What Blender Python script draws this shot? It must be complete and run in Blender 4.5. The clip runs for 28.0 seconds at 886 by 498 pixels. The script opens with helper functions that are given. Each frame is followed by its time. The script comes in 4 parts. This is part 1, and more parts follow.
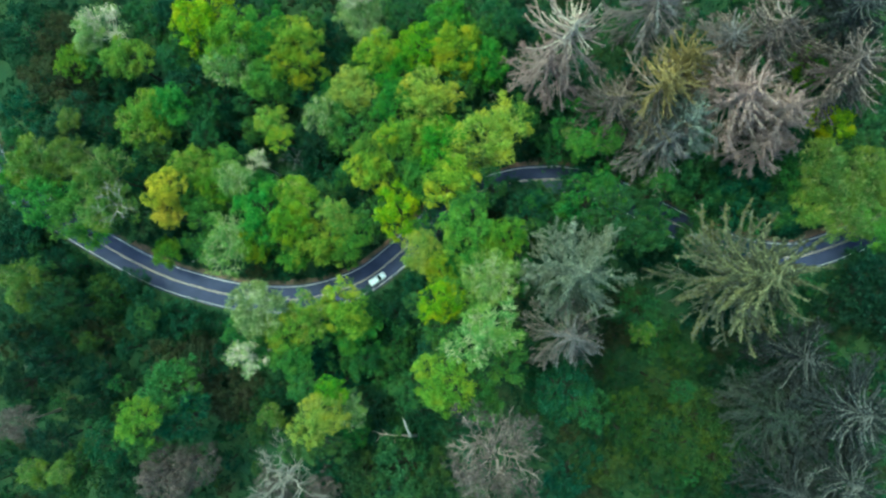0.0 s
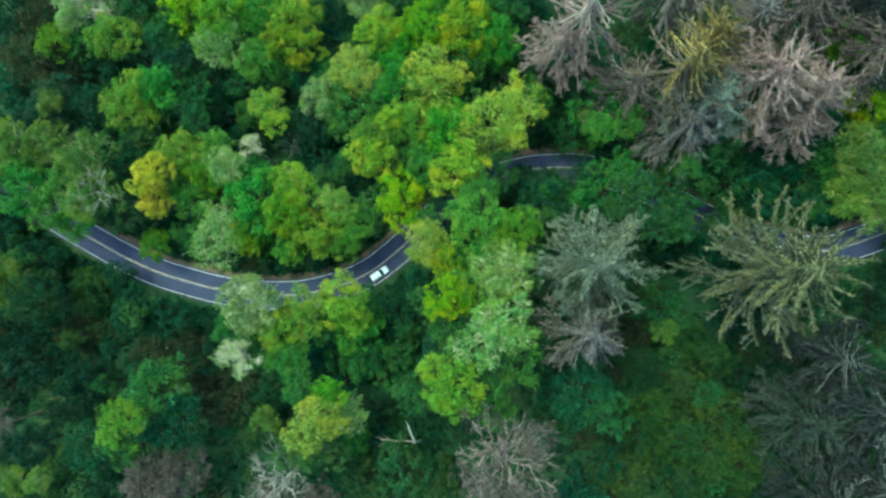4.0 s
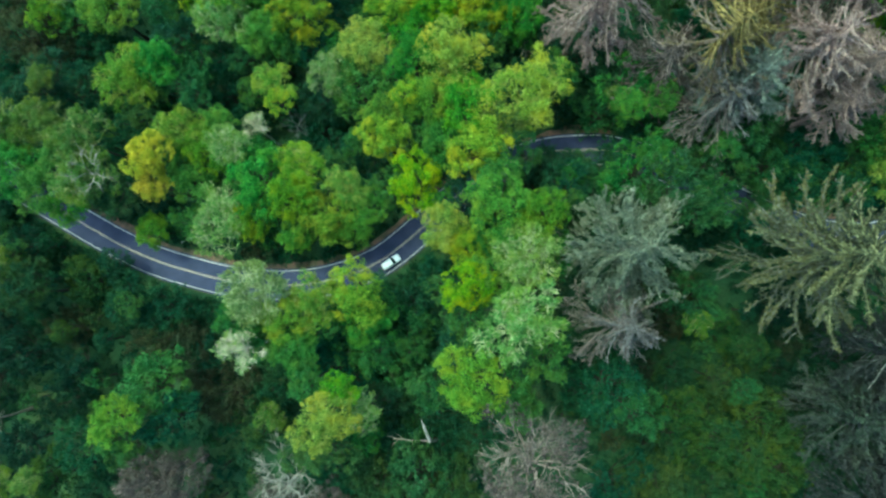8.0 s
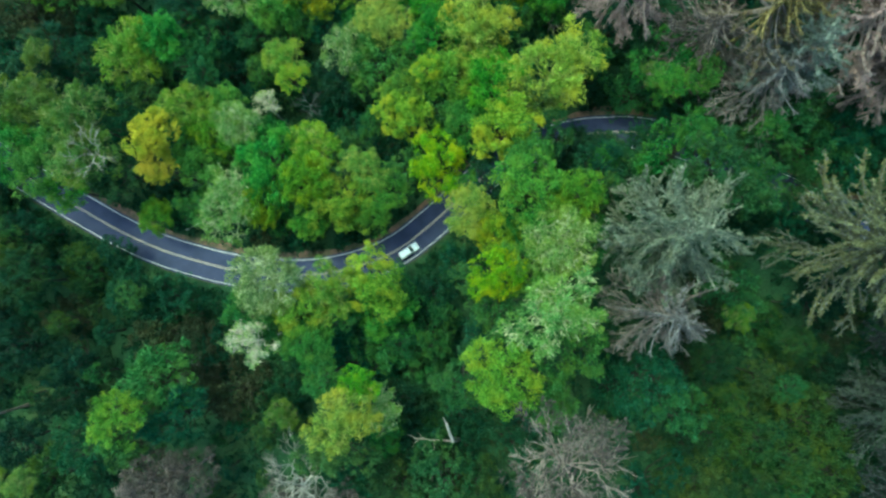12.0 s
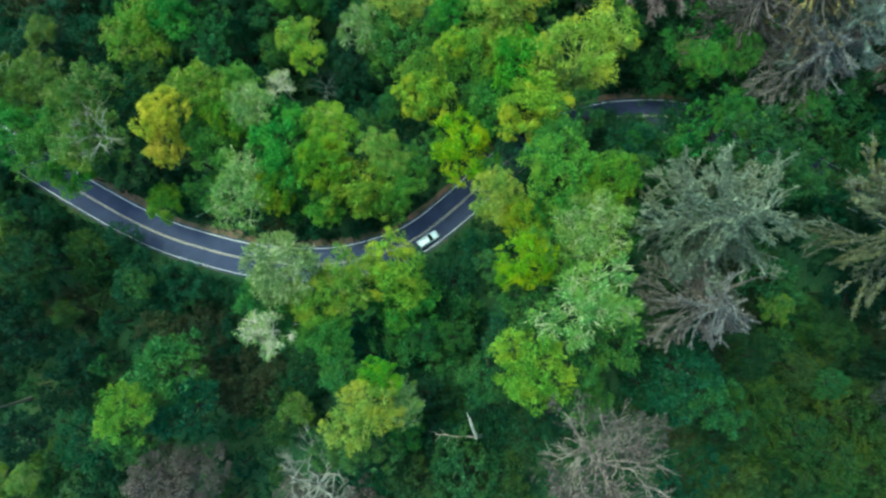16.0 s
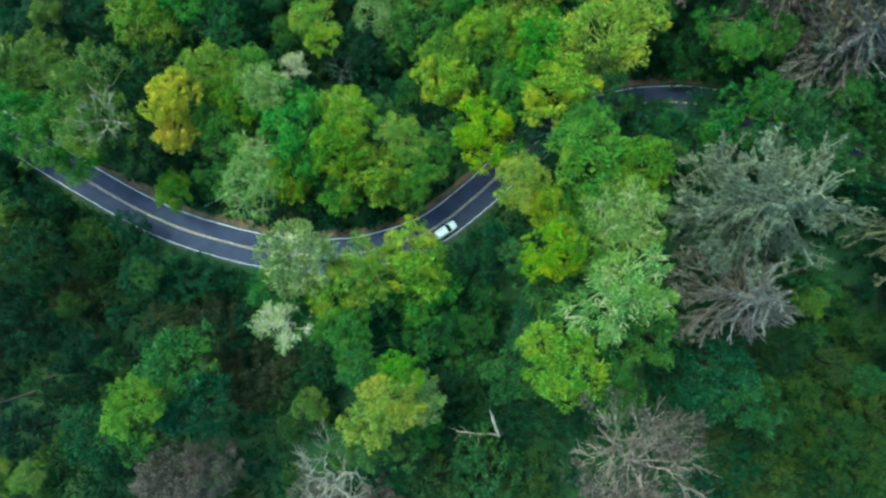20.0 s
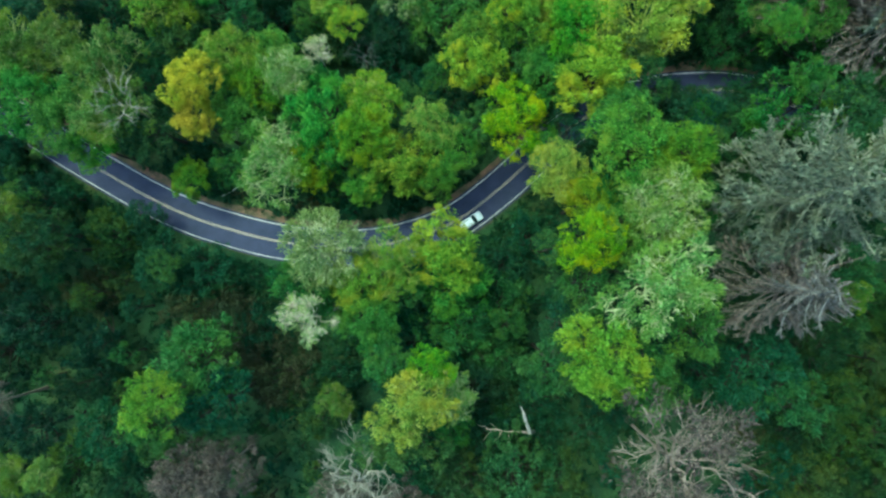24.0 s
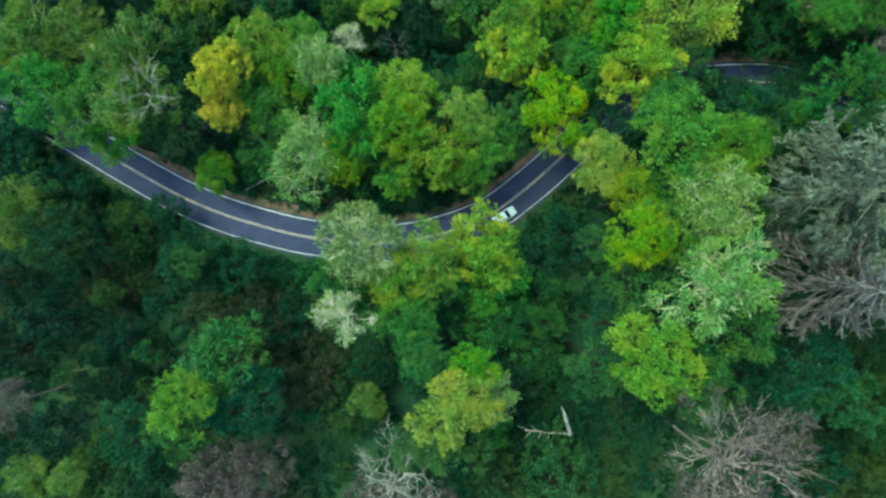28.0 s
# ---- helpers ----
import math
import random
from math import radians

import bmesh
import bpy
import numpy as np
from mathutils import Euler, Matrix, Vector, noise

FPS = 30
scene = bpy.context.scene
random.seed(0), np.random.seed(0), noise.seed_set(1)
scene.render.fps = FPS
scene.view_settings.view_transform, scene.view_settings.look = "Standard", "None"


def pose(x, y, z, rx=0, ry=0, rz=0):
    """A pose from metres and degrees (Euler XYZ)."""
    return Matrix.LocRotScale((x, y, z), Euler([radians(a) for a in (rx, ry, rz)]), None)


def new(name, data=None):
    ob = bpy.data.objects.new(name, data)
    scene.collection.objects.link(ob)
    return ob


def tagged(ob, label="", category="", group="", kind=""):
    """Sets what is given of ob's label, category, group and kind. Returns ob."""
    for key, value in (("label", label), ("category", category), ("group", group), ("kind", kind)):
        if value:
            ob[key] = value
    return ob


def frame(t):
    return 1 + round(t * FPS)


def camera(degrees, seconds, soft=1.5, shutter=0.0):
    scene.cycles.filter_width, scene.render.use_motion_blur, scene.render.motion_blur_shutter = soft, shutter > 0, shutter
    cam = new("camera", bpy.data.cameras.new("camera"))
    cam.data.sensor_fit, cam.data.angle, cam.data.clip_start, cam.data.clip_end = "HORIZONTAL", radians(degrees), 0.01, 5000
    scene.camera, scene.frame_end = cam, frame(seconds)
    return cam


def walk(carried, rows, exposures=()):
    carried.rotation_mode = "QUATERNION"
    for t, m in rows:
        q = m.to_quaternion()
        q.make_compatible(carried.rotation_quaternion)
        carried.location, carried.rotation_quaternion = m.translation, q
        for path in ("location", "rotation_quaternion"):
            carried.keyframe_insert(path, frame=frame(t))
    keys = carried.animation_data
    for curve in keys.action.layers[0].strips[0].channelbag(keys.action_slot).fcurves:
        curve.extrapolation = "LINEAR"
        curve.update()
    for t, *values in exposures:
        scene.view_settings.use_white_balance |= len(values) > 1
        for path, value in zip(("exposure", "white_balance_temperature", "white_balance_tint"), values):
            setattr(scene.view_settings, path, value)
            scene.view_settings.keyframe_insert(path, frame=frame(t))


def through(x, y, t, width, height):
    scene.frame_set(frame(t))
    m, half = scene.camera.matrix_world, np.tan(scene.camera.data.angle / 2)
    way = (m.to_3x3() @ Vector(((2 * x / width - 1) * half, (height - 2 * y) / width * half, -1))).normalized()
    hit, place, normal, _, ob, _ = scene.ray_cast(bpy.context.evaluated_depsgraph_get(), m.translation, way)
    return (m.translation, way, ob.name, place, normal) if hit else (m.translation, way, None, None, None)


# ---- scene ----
# The drone looks straight down; world x runs to the picture's right, y to its top. Rows: t, x, y, z, rx, ry, rz.
cam = camera(73.2, 28.0, soft=2.6)
ROWS = [
    (0.0, 0.00, -0.00, 159.02, 3.38, 1.38, -0.01),
    (1.0, 0.03, -0.09, 156.61, 3.47, 1.37, 0.02),
    (2.0, -0.22, -0.35, 154.04, 3.47, 1.40, 0.07),
    (3.0, -0.75, -0.74, 151.45, 3.42, 1.43, 0.09),
    (6.0, -3.67, -2.28, 144.47, 3.30, 1.50, 0.19),
    (7.0, -4.50, -2.82, 142.20, 3.26, 1.51, 0.23),
    (8.0, -5.29, -3.33, 139.98, 3.23, 1.54, 0.27),
    (9.0, -6.24, -3.82, 137.78, 3.21, 1.55, 0.33),
    (10.0, -7.38, -4.29, 135.76, 3.16, 1.56, 0.37),
    (11.0, -8.78, -4.76, 133.77, 3.13, 1.54, 0.39),
    (12.0, -10.18, -5.20, 132.02, 3.09, 1.52, 0.43),
    (13.0, -11.40, -5.71, 130.40, 3.04, 1.53, 0.48),
    (16.0, -14.37, -6.91, 126.67, 2.88, 1.63, 0.63),
    (17.0, -15.30, -7.19, 125.55, 2.83, 1.64, 0.70),
    (18.0, -16.34, -7.50, 124.43, 2.76, 1.64, 0.76),
    (19.0, -17.36, -7.75, 123.39, 2.68, 1.61, 0.79),
    (20.0, -18.27, -7.97, 122.37, 2.58, 1.61, 0.84),
    (21.0, -19.32, -8.22, 121.37, 2.50, 1.62, 0.87),
    (24.0, -23.29, -9.08, 118.58, 2.37, 1.65, 1.01),
    (25.0, -24.90, -9.19, 117.79, 2.27, 1.62, 1.04),
    (26.0, -26.64, -9.21, 116.97, 2.14, 1.53, 1.06),
    (27.0, -28.42, -9.25, 116.24, 2.06, 1.43, 1.10),
    (28.0, -30.19, -9.20, 115.52, 2.02, 1.32, 1.14),
]
walk(cam, [(t, pose(x, y, z, rx, ry, rz)) for t, x, y, z, rx, ry, rz in ROWS],
     exposures=[(0.0, 0.90, 5200, -27), (28.0, 0.71, 5220, -25)])

# ---------------------------------------------------------------- light
SUN_EL, SUN_AZ = 62.0, 312.0          # degrees; azimuth clockwise from the picture's top
world = bpy.data.worlds.new("sky")
scene.world = world
world.use_nodes = True
wn = world.node_tree
sky = wn.nodes.new("ShaderNodeTexSky")
sky.sky_type = "NISHITA"
sky.sun_disc = False
sky.sun_elevation = radians(SUN_EL)
sky.sun_rotation = radians(SUN_AZ)
sky.air_density, sky.dust_density, sky.ozone_density = 1.0, 4.0, 1.0
wn.links.new(sky.outputs[0], wn.nodes["Background"].inputs[0])
wn.nodes["Background"].inputs[1].default_value = 0.225
sun_data = bpy.data.lights.new("sun", "SUN")
sun_data.energy, sun_data.angle, sun_data.color = 1.42, radians(16), (1.0, 0.92, 0.52)
sun = new("sun", sun_data)
sun.rotation_euler = (radians(90 - SUN_EL), 0, radians(180 - SUN_AZ))


# ---------------------------------------------------------------- materials
def mat_base(name, rough=0.8, spec=0.25):
    m = bpy.data.materials.new(name)
    m.use_nodes = True
    nt = m.node_tree
    bsdf = nt.nodes["Principled BSDF"]
    bsdf.inputs["Roughness"].default_value = rough
    bsdf.inputs["Specular IOR Level"].default_value = spec
    return m, nt, bsdf


def noise_node(nt, scale, detail=4.0, rough=0.6, coord="Object"):
    tc = nt.nodes.new("ShaderNodeTexCoord")
    n = nt.nodes.new("ShaderNodeTexNoise")
    n.inputs["Scale"].default_value = scale
    n.inputs["Detail"].default_value = detail
    n.inputs["Roughness"].default_value = rough
    nt.links.new(tc.outputs[coord], n.inputs["Vector"])
    return n


def ramp(nt, source, stops):
    r = nt.nodes.new("ShaderNodeValToRGB")
    while len(r.color_ramp.elements) < len(stops):
        r.color_ramp.elements.new(0.5)
    for e, (p, c) in zip(r.color_ramp.elements, stops):
        e.position, e.color = p, (*c, 1)
    nt.links.new(source, r.inputs[0])
    return r


def mixed(nt, a, b, fac, mode="MIX"):
    m = nt.nodes.new("ShaderNodeMix")
    m.data_type, m.blend_type = "RGBA", mode
    for sock, v in ((m.inputs[0], fac), (m.inputs[6], a), (m.inputs[7], b)):
        if isinstance(v, (int, float)):
            sock.default_value = v
        elif isinstance(v, tuple):
            sock.default_value = (*v, 1)
        else:
            nt.links.new(v, sock)
    return m.outputs[2]


def map_range(nt, source, lo, hi, a, b):
    m = nt.nodes.new("ShaderNodeMapRange")
    for i, v in enumerate((lo, hi, a, b), 1):
        m.inputs[i].default_value = v
    nt.links.new(source, m.inputs[0])
    return m.outputs[0]


def maths(nt, mode, a, b=0.0):
    m = nt.nodes.new("ShaderNodeMath")
    m.operation = mode
    for sock, v in zip(m.inputs, (a, b)):
        if isinstance(v, (int, float)):
            sock.default_value = v
        else:
            nt.links.new(v, sock)
    return m.outputs[0]


def leaf_material(name, dark, light, accent, accent_amount=0.35, through=0.42, rim_shade=0.55):
    """Leaves: a colour that varies leaf by leaf, tuft by tuft, bough by bough and tree by tree, with some light coming through."""
    m, nt, bsdf = mat_base(name, 0.6, 0.18)
    geo = nt.nodes.new("ShaderNodeNewGeometry")
    info = nt.nodes.new("ShaderNodeObjectInfo")
    tuft = nt.nodes.new("ShaderNodeAttribute")
    tuft.attribute_name = "tuft"
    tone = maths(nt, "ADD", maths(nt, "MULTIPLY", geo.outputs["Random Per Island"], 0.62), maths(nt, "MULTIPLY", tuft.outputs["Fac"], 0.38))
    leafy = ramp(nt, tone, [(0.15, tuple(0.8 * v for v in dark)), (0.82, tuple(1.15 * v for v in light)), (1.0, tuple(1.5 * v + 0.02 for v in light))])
    patch = noise_node(nt, 1.7, 2.0, 0.5)
    col = mixed(nt, leafy.outputs[0], accent, map_range(nt, patch.outputs["Fac"], 0.42, 0.68, 0.0, accent_amount * 2))
    # painted shade: boughs turn darker and bluer towards the crown's rim, partly at random
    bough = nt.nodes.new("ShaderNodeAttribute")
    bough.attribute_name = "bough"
    rim_tone = maths(nt, "ADD", bough.outputs["Fac"], maths(nt, "MULTIPLY", info.outputs["Random"], 0.3))
    shade_mix = map_range(nt, rim_tone, 0.4, 1.0, 0.0, rim_shade * 1.15)
    col = mixed(nt, col, mixed(nt, col, (0.54, 0.82, 1.1), 1.0, "MULTIPLY"), shade_mix)
    hsv = nt.nodes.new("ShaderNodeHueSaturation")
    for i, (lo, hi) in enumerate(((0.487, 0.507), (0.93, 1.05), (0.86, 1.18))):
        rnd = maths(nt, "FRACT", maths(nt, "MULTIPLY", info.outputs["Random"], 7.3 * i or 1.0))
        nt.links.new(map_range(nt, rnd, 0.0, 1.0, lo, hi), hsv.inputs[i])
    nt.links.new(col, hsv.inputs["Color"])
    nt.links.new(hsv.outputs[0], bsdf.inputs["Base Color"])
    tr = nt.nodes.new("ShaderNodeBsdfTranslucent")
    nt.links.new(hsv.outputs[0], tr.inputs[0])
    mix = nt.nodes.new("ShaderNodeMixShader")
    mix.inputs[0].default_value = through
    nt.links.new(bsdf.outputs[0], mix.inputs[1])
    nt.links.new(tr.outputs[0], mix.inputs[2])
    nt.links.new(mix.outputs[0], nt.nodes["Material Output"].inputs["Surface"])
    return m


def bark_material(name, dark, light, scale=3.0):
    m, nt, bsdf = mat_base(name, 0.9, 0.15)
    n = noise_node(nt, scale, 5.0, 0.65)
    c = ramp(nt, n.outputs["Fac"], [(0.3, dark), (0.7, light)])
    nt.links.new(c.outputs[0], bsdf.inputs["Base Color"])
    b = nt.nodes.new("ShaderNodeBump")
    b.inputs["Strength"].default_value = 0.4
    nt.links.new(n.outputs["Fac"], b.inputs["Height"])
    nt.links.new(b.outputs[0], bsdf.inputs["Normal"])
    return m


LEAF = {
    "lime": leaf_material("lime_leaves", (0.035, 0.140, 0.010), (0.166, 0.340, 0.022), (0.295, 0.38, 0.012), 0.38, 0.45, 0.5),
    "yellow": leaf_material("yellow_green_leaves", (0.058, 0.168, 0.009), (0.245, 0.385, 0.016), (0.43, 0.425, 0.008), 0.46, 0.45, 0.45),
    "straw": leaf_material("straw_green_leaves", (0.062, 0.160, 0.016), (0.275, 0.385, 0.056), (0.45, 0.44, 0.042), 0.46, 0.45, 0.38),
    "pear": leaf_material("pear_green_leaves", (0.042, 0.145, 0.012), (0.175, 0.335, 0.034), (0.295, 0.372, 0.018), 0.4, 0.45, 0.45),
    "grass": leaf_material("grass_green_leaves", (0.025, 0.128, 0.015), (0.105, 0.285, 0.028), (0.17, 0.32, 0.016), 0.32, 0.45, 0.4),
    "golden": leaf_material("golden_leaves", (0.28, 0.27, 0.003), (0.66, 0.58, 0.004), (0.24, 0.38, 0.006), 0.35, 0.45, 0.1),
    "fern": leaf_material("fern_green_leaves", (0.020, 0.084, 0.017), (0.070, 0.184, 0.039), (0.11, 0.20, 0.022), 0.35, 0.45, 0.3),
    "mid": leaf_material("mid_green_leaves", (0.015, 0.067, 0.020), (0.047, 0.133, 0.038), (0.070, 0.146, 0.022), 0.35, 0.42, 0.35),
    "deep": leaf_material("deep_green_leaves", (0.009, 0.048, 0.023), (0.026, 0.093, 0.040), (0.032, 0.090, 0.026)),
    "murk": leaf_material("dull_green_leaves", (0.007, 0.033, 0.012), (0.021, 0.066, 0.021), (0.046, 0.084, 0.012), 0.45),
    "dull": leaf_material("dull_yellow_green_leaves", (0.010, 0.040, 0.011), (0.045, 0.100, 0.025), (0.080, 0.116, 0.015), 0.45, 0.42, 0.45),
    # deep green made darker still: the shade of taller trees is in the colour
    "shade": leaf_material("shade_dark_leaves", (0.005, 0.028, 0.014), (0.015, 0.054, 0.026), (0.020, 0.054, 0.016)),
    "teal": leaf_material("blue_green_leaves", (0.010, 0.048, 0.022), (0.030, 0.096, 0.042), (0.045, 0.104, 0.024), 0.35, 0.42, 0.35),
    "sage": leaf_material("sage_leaves", (0.044, 0.125, 0.024), (0.225, 0.345, 0.095), (0.26, 0.345, 0.050), 0.35, 0.45, 0.3),
    "moss": leaf_material("moss_green_leaves", (0.032, 0.095, 0.013), (0.12, 0.215, 0.036), (0.18, 0.24, 0.020), 0.45, 0.45, 0.35),
    "silver": leaf_material("silver_leaves", (0.12, 0.22, 0.06), (0.36, 0.44, 0.19), (0.30, 0.40, 0.06), 0.4, 0.45, 0.3),
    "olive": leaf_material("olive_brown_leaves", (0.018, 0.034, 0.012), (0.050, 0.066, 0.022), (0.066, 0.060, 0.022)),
    "needle_drab": leaf_material("drab_grey_green_needles", (0.055, 0.078, 0.058), (0.17, 0.20, 0.135), (0.16, 0.17, 0.09), 0.35, 0.1, 0.25),
    # brown, grey and pinkish twigs: darker than their wood, shade among boughs painted in
    "needle_brown": leaf_material("brown_grey_twigs", (0.032, 0.025, 0.022), (0.088, 0.069, 0.060), (0.068, 0.066, 0.040), 0.3, 0.05, 0.15),
    "needle_gold": leaf_material("golden_needles", (0.075, 0.072, 0.030), (0.20, 0.165, 0.055), (0.11, 0.11, 0.06), 0.35, 0.1, 0.1),
    "needle_olive": leaf_material("olive_needles", (0.034, 0.048, 0.026), (0.125, 0.145, 0.068), (0.17, 0.17, 0.052), 0.35, 0.1, 0.3),
    "needle_blue": leaf_material("blue_grey_needles", (0.09, 0.115, 0.095), (0.21, 0.25, 0.20), (0.15, 0.19, 0.11), 0.3, 0.1),
    "needle_grey": leaf_material("grey_twigs", (0.075, 0.068, 0.062), (0.18, 0.165, 0.15), (0.11, 0.12, 0.10), 0.3, 0.05, 0.15),
    "needle_pink": leaf_material("pinkish_grey_twigs", (0.13, 0.089, 0.079), (0.31, 0.217, 0.192), (0.22, 0.18, 0.14), 0.3, 0.05, 0.15),
    # twigs of the slate spruces: dead grey with shade put into the colour
    "needle_shaded": leaf_material("shaded_grey_twigs", (0.008, 0.012, 0.012), (0.022, 0.028, 0.026), (0.016, 0.027, 0.018), 0.3, 0.05, 0.2),
    "needle_dark": leaf_material("dark_needles", (0.013, 0.026, 0.018), (0.038, 0.058, 0.038), (0.05, 0.058, 0.04), 0.3, 0.1),
}
BARK = bark_material("brown_bark", (0.025, 0.026, 0.02), (0.07, 0.066, 0.05))
BARK_BROWN = bark_material("dead_brown_wood", (0.13, 0.104, 0.087), (0.36, 0.295, 0.25))
BARK_PINK = bark_material("pinkish_dead_wood", (0.30, 0.215, 0.18), (0.58, 0.45, 0.38))
BARK_DRIFT = bark_material("driftwood_grey_wood", (0.16, 0.153, 0.125), (0.40, 0.375, 0.31))
BARK_PALE = bark_material("pale_bark", (0.32, 0.32, 0.25), (0.58, 0.56, 0.46))
BARK_GREY = bark_material("dead_grey_wood", (0.16, 0.158, 0.15), (0.39, 0.38, 0.36))
BARK_WHITE = bark_material("bleached_wood", (0.48, 0.42, 0.31), (0.80, 0.71, 0.55))
BARK_GOLD = bark_material("lichen_gold_wood", (0.27, 0.21, 0.065), (0.56, 0.45, 0.17))
BARK_OLIVE = bark_material("lichen_green_wood", (0.15, 0.165, 0.080), (0.40, 0.41, 0.21))
# dead grey wood darkened to carry the shade on the slate spruces
BARK_SHADED = bark_material("shaded_grey_wood", (0.020, 0.024, 0.025), (0.090, 0.098, 0.098))
BARK_MOSSY = bark_material("mossy_twigs", (0.16, 0.20, 0.05), (0.36, 0.41, 0.15))
BARK_PEAR = bark_material("yellow_mossy_twigs", (0.23, 0.30, 0.035), (0.46, 0.50, 0.12))
BARK_SAGE = bark_material("pale_mossy_twigs", (0.34, 0.40, 0.17), (0.60, 0.65, 0.34))
BARK_DRAB = bark_material("drab_lichened_wood", (0.12, 0.135, 0.095), (0.31, 0.33, 0.24))
BARK_TAUPE = bark_material("taupe_dead_wood", (0.20, 0.16, 0.135), (0.44, 0.36, 0.31))
BARK_ASH = bark_material("ash_grey_wood", (0.05, 0.057, 0.052), (0.21, 0.22, 0.195))
BARK_BLUE = bark_material("lichen_grey_wood", (0.16, 0.17, 0.15), (0.36, 0.38, 0.33))


def ground_material():
    m, nt, bsdf = mat_base("forest_floor", 0.95, 0.1)
    a = noise_node(nt, 0.09, 6.0, 0.6)
    b = noise_node(nt, 2.2, 6.0, 0.7)
    ca = ramp(nt, a.outputs["Fac"], [(0.38, (0.024, 0.060, 0.028)), (0.6, (0.038, 0.074, 0.028)), (0.8, (0.080, 0.074, 0.036))])
    cb = ramp(nt, b.outputs["Fac"], [(0.3, (0.45, 0.45, 0.45)), (0.75, (1.5, 1.45, 1.3))])
    nt.links.new(mixed(nt, ca.outputs[0], cb.outputs[0], 1.0, "MULTIPLY"), bsdf.inputs["Base Color"])
    bp = nt.nodes.new("ShaderNodeBump")
    bp.inputs["Strength"].default_value = 0.8
    nt.links.new(b.outputs["Fac"], bp.inputs["Height"])
    nt.links.new(bp.outputs[0], bsdf.inputs["Normal"])
    return m


def asphalt_material():
    m, nt, bsdf = mat_base("worn_asphalt", 0.8, 0.35)
    a = noise_node(nt, 0.25, 5.0, 0.6)
    b = noise_node(nt, 9.0, 4.0, 0.7)
    ca = ramp(nt, a.outputs["Fac"], [(0.3, (0.018, 0.026, 0.062)), (0.7, (0.036, 0.044, 0.096))])
    cb = ramp(nt, b.outputs["Fac"], [(0.3, (0.75, 0.75, 0.75)), (0.7, (1.2, 1.2, 1.2))])
    nt.links.new(mixed(nt, ca.outputs[0], cb.outputs[0], 1.0, "MULTIPLY"), bsdf.inputs["Base Color"])
    bp = nt.nodes.new("ShaderNodeBump")
    bp.inputs["Strength"].default_value = 0.25
    nt.links.new(b.outputs["Fac"], bp.inputs["Height"])
    nt.links.new(bp.outputs[0], bsdf.inputs["Normal"])
    return m


def paint_material(name, colour, wear):
    m, nt, bsdf = mat_base(name, 0.6, 0.4)
    n = noise_node(nt, 1.6, 6.0, 0.75)
    c = ramp(nt, n.outputs["Fac"], [(wear - 0.12, tuple(0.45 * v for v in colour)), (wear + 0.06, colour)])
    nt.links.new(c.outputs[0], bsdf.inputs["Base Color"])
    return m


def dirt_material(name, moss, soil, litter):
    m, nt, bsdf = mat_base(name, 0.95, 0.1)
    a = noise_node(nt, 0.35, 5.0, 0.65)
    c = ramp(nt, a.outputs["Fac"], [(0.36, moss), (0.52, soil), (0.70, litter)])
    b = noise_node(nt, 7.0, 4.0, 0.7)
    cb = ramp(nt, b.outputs["Fac"], [(0.3, (0.6, 0.6, 0.6)), (0.7, (1.3, 1.3, 1.3))])
    nt.links.new(mixed(nt, c.outputs[0], cb.outputs[0], 1.0, "MULTIPLY"), bsdf.inputs["Base Color"])
    return m


GROUND, ASPHALT = ground_material(), asphalt_material()
DIRT = dirt_material("leaf_strewn_verge", (0.05, 0.062, 0.03), (0.13, 0.096, 0.062), (0.25, 0.135, 0.092))
MOSSY_DIRT = dirt_material("mossy_verge", (0.030, 0.055, 0.024), (0.045, 0.058, 0.032), (0.085, 0.070, 0.045))
WHITE_PAINT = paint_material("white_road_paint", (0.62, 0.62, 0.60), 0.42)
YELLOW_PAINT = paint_material("yellow_road_paint", (0.50, 0.42, 0.31), 0.42)


# ---------------------------------------------------------------- helpers for meshes
def mesh_from(name, verts, faces, smooth=False):
    me = bpy.data.meshes.new(name)
    me.from_pydata(verts if isinstance(verts, list) else verts.tolist(), [], faces if isinstance(faces, list) else faces.tolist())
    if smooth:
        me.polygons.foreach_set("use_smooth", [True] * len(me.polygons))
    me.update()
    return me


def part(name, me, material, parent, label=""):
    """One mesh object under a thing; meshes are shared, so the material sits on the object."""
    ob = new(name, me)
    if not me.materials:
        me.materials.append(material)
    ob.material_slots[0].link = "OBJECT"
    ob.material_slots[0].material = material
    ob.parent = parent
    if label:
        ob["label"] = label
    return ob


def unit(v):
    return v / np.maximum(np.linalg.norm(v, axis=-1, keepdims=True), 1e-9)


def leaf_cards(rng, centres, normals, length, width=0.5, along=None):
    """Small pointed leaf sprays, three corners each, lying across the given normals; along: the way in which they point."""
    n = len(centres)
    if along is None:
        t = unit(np.cross(normals, rng.normal(size=(n, 3))))
    else:
        t = unit(along)
        normals = unit(normals - t * (normals * t).sum(1, keepdims=True))
    b = np.cross(normals, t)
    L = (length * rng.uniform(0.65, 1.35, n))[:, None]
    W = L * width * rng.uniform(0.7, 1.2, (n, 1))
    v = np.stack([centres - t * L * 0.4 + b * W * 0.5, centres - t * L * 0.4 - b * W * 0.5, centres + t * L * 0.6 - normals * L * 0.1], 1).reshape(-1, 3)
    return v, np.arange(3 * n).reshape(-1, 3)


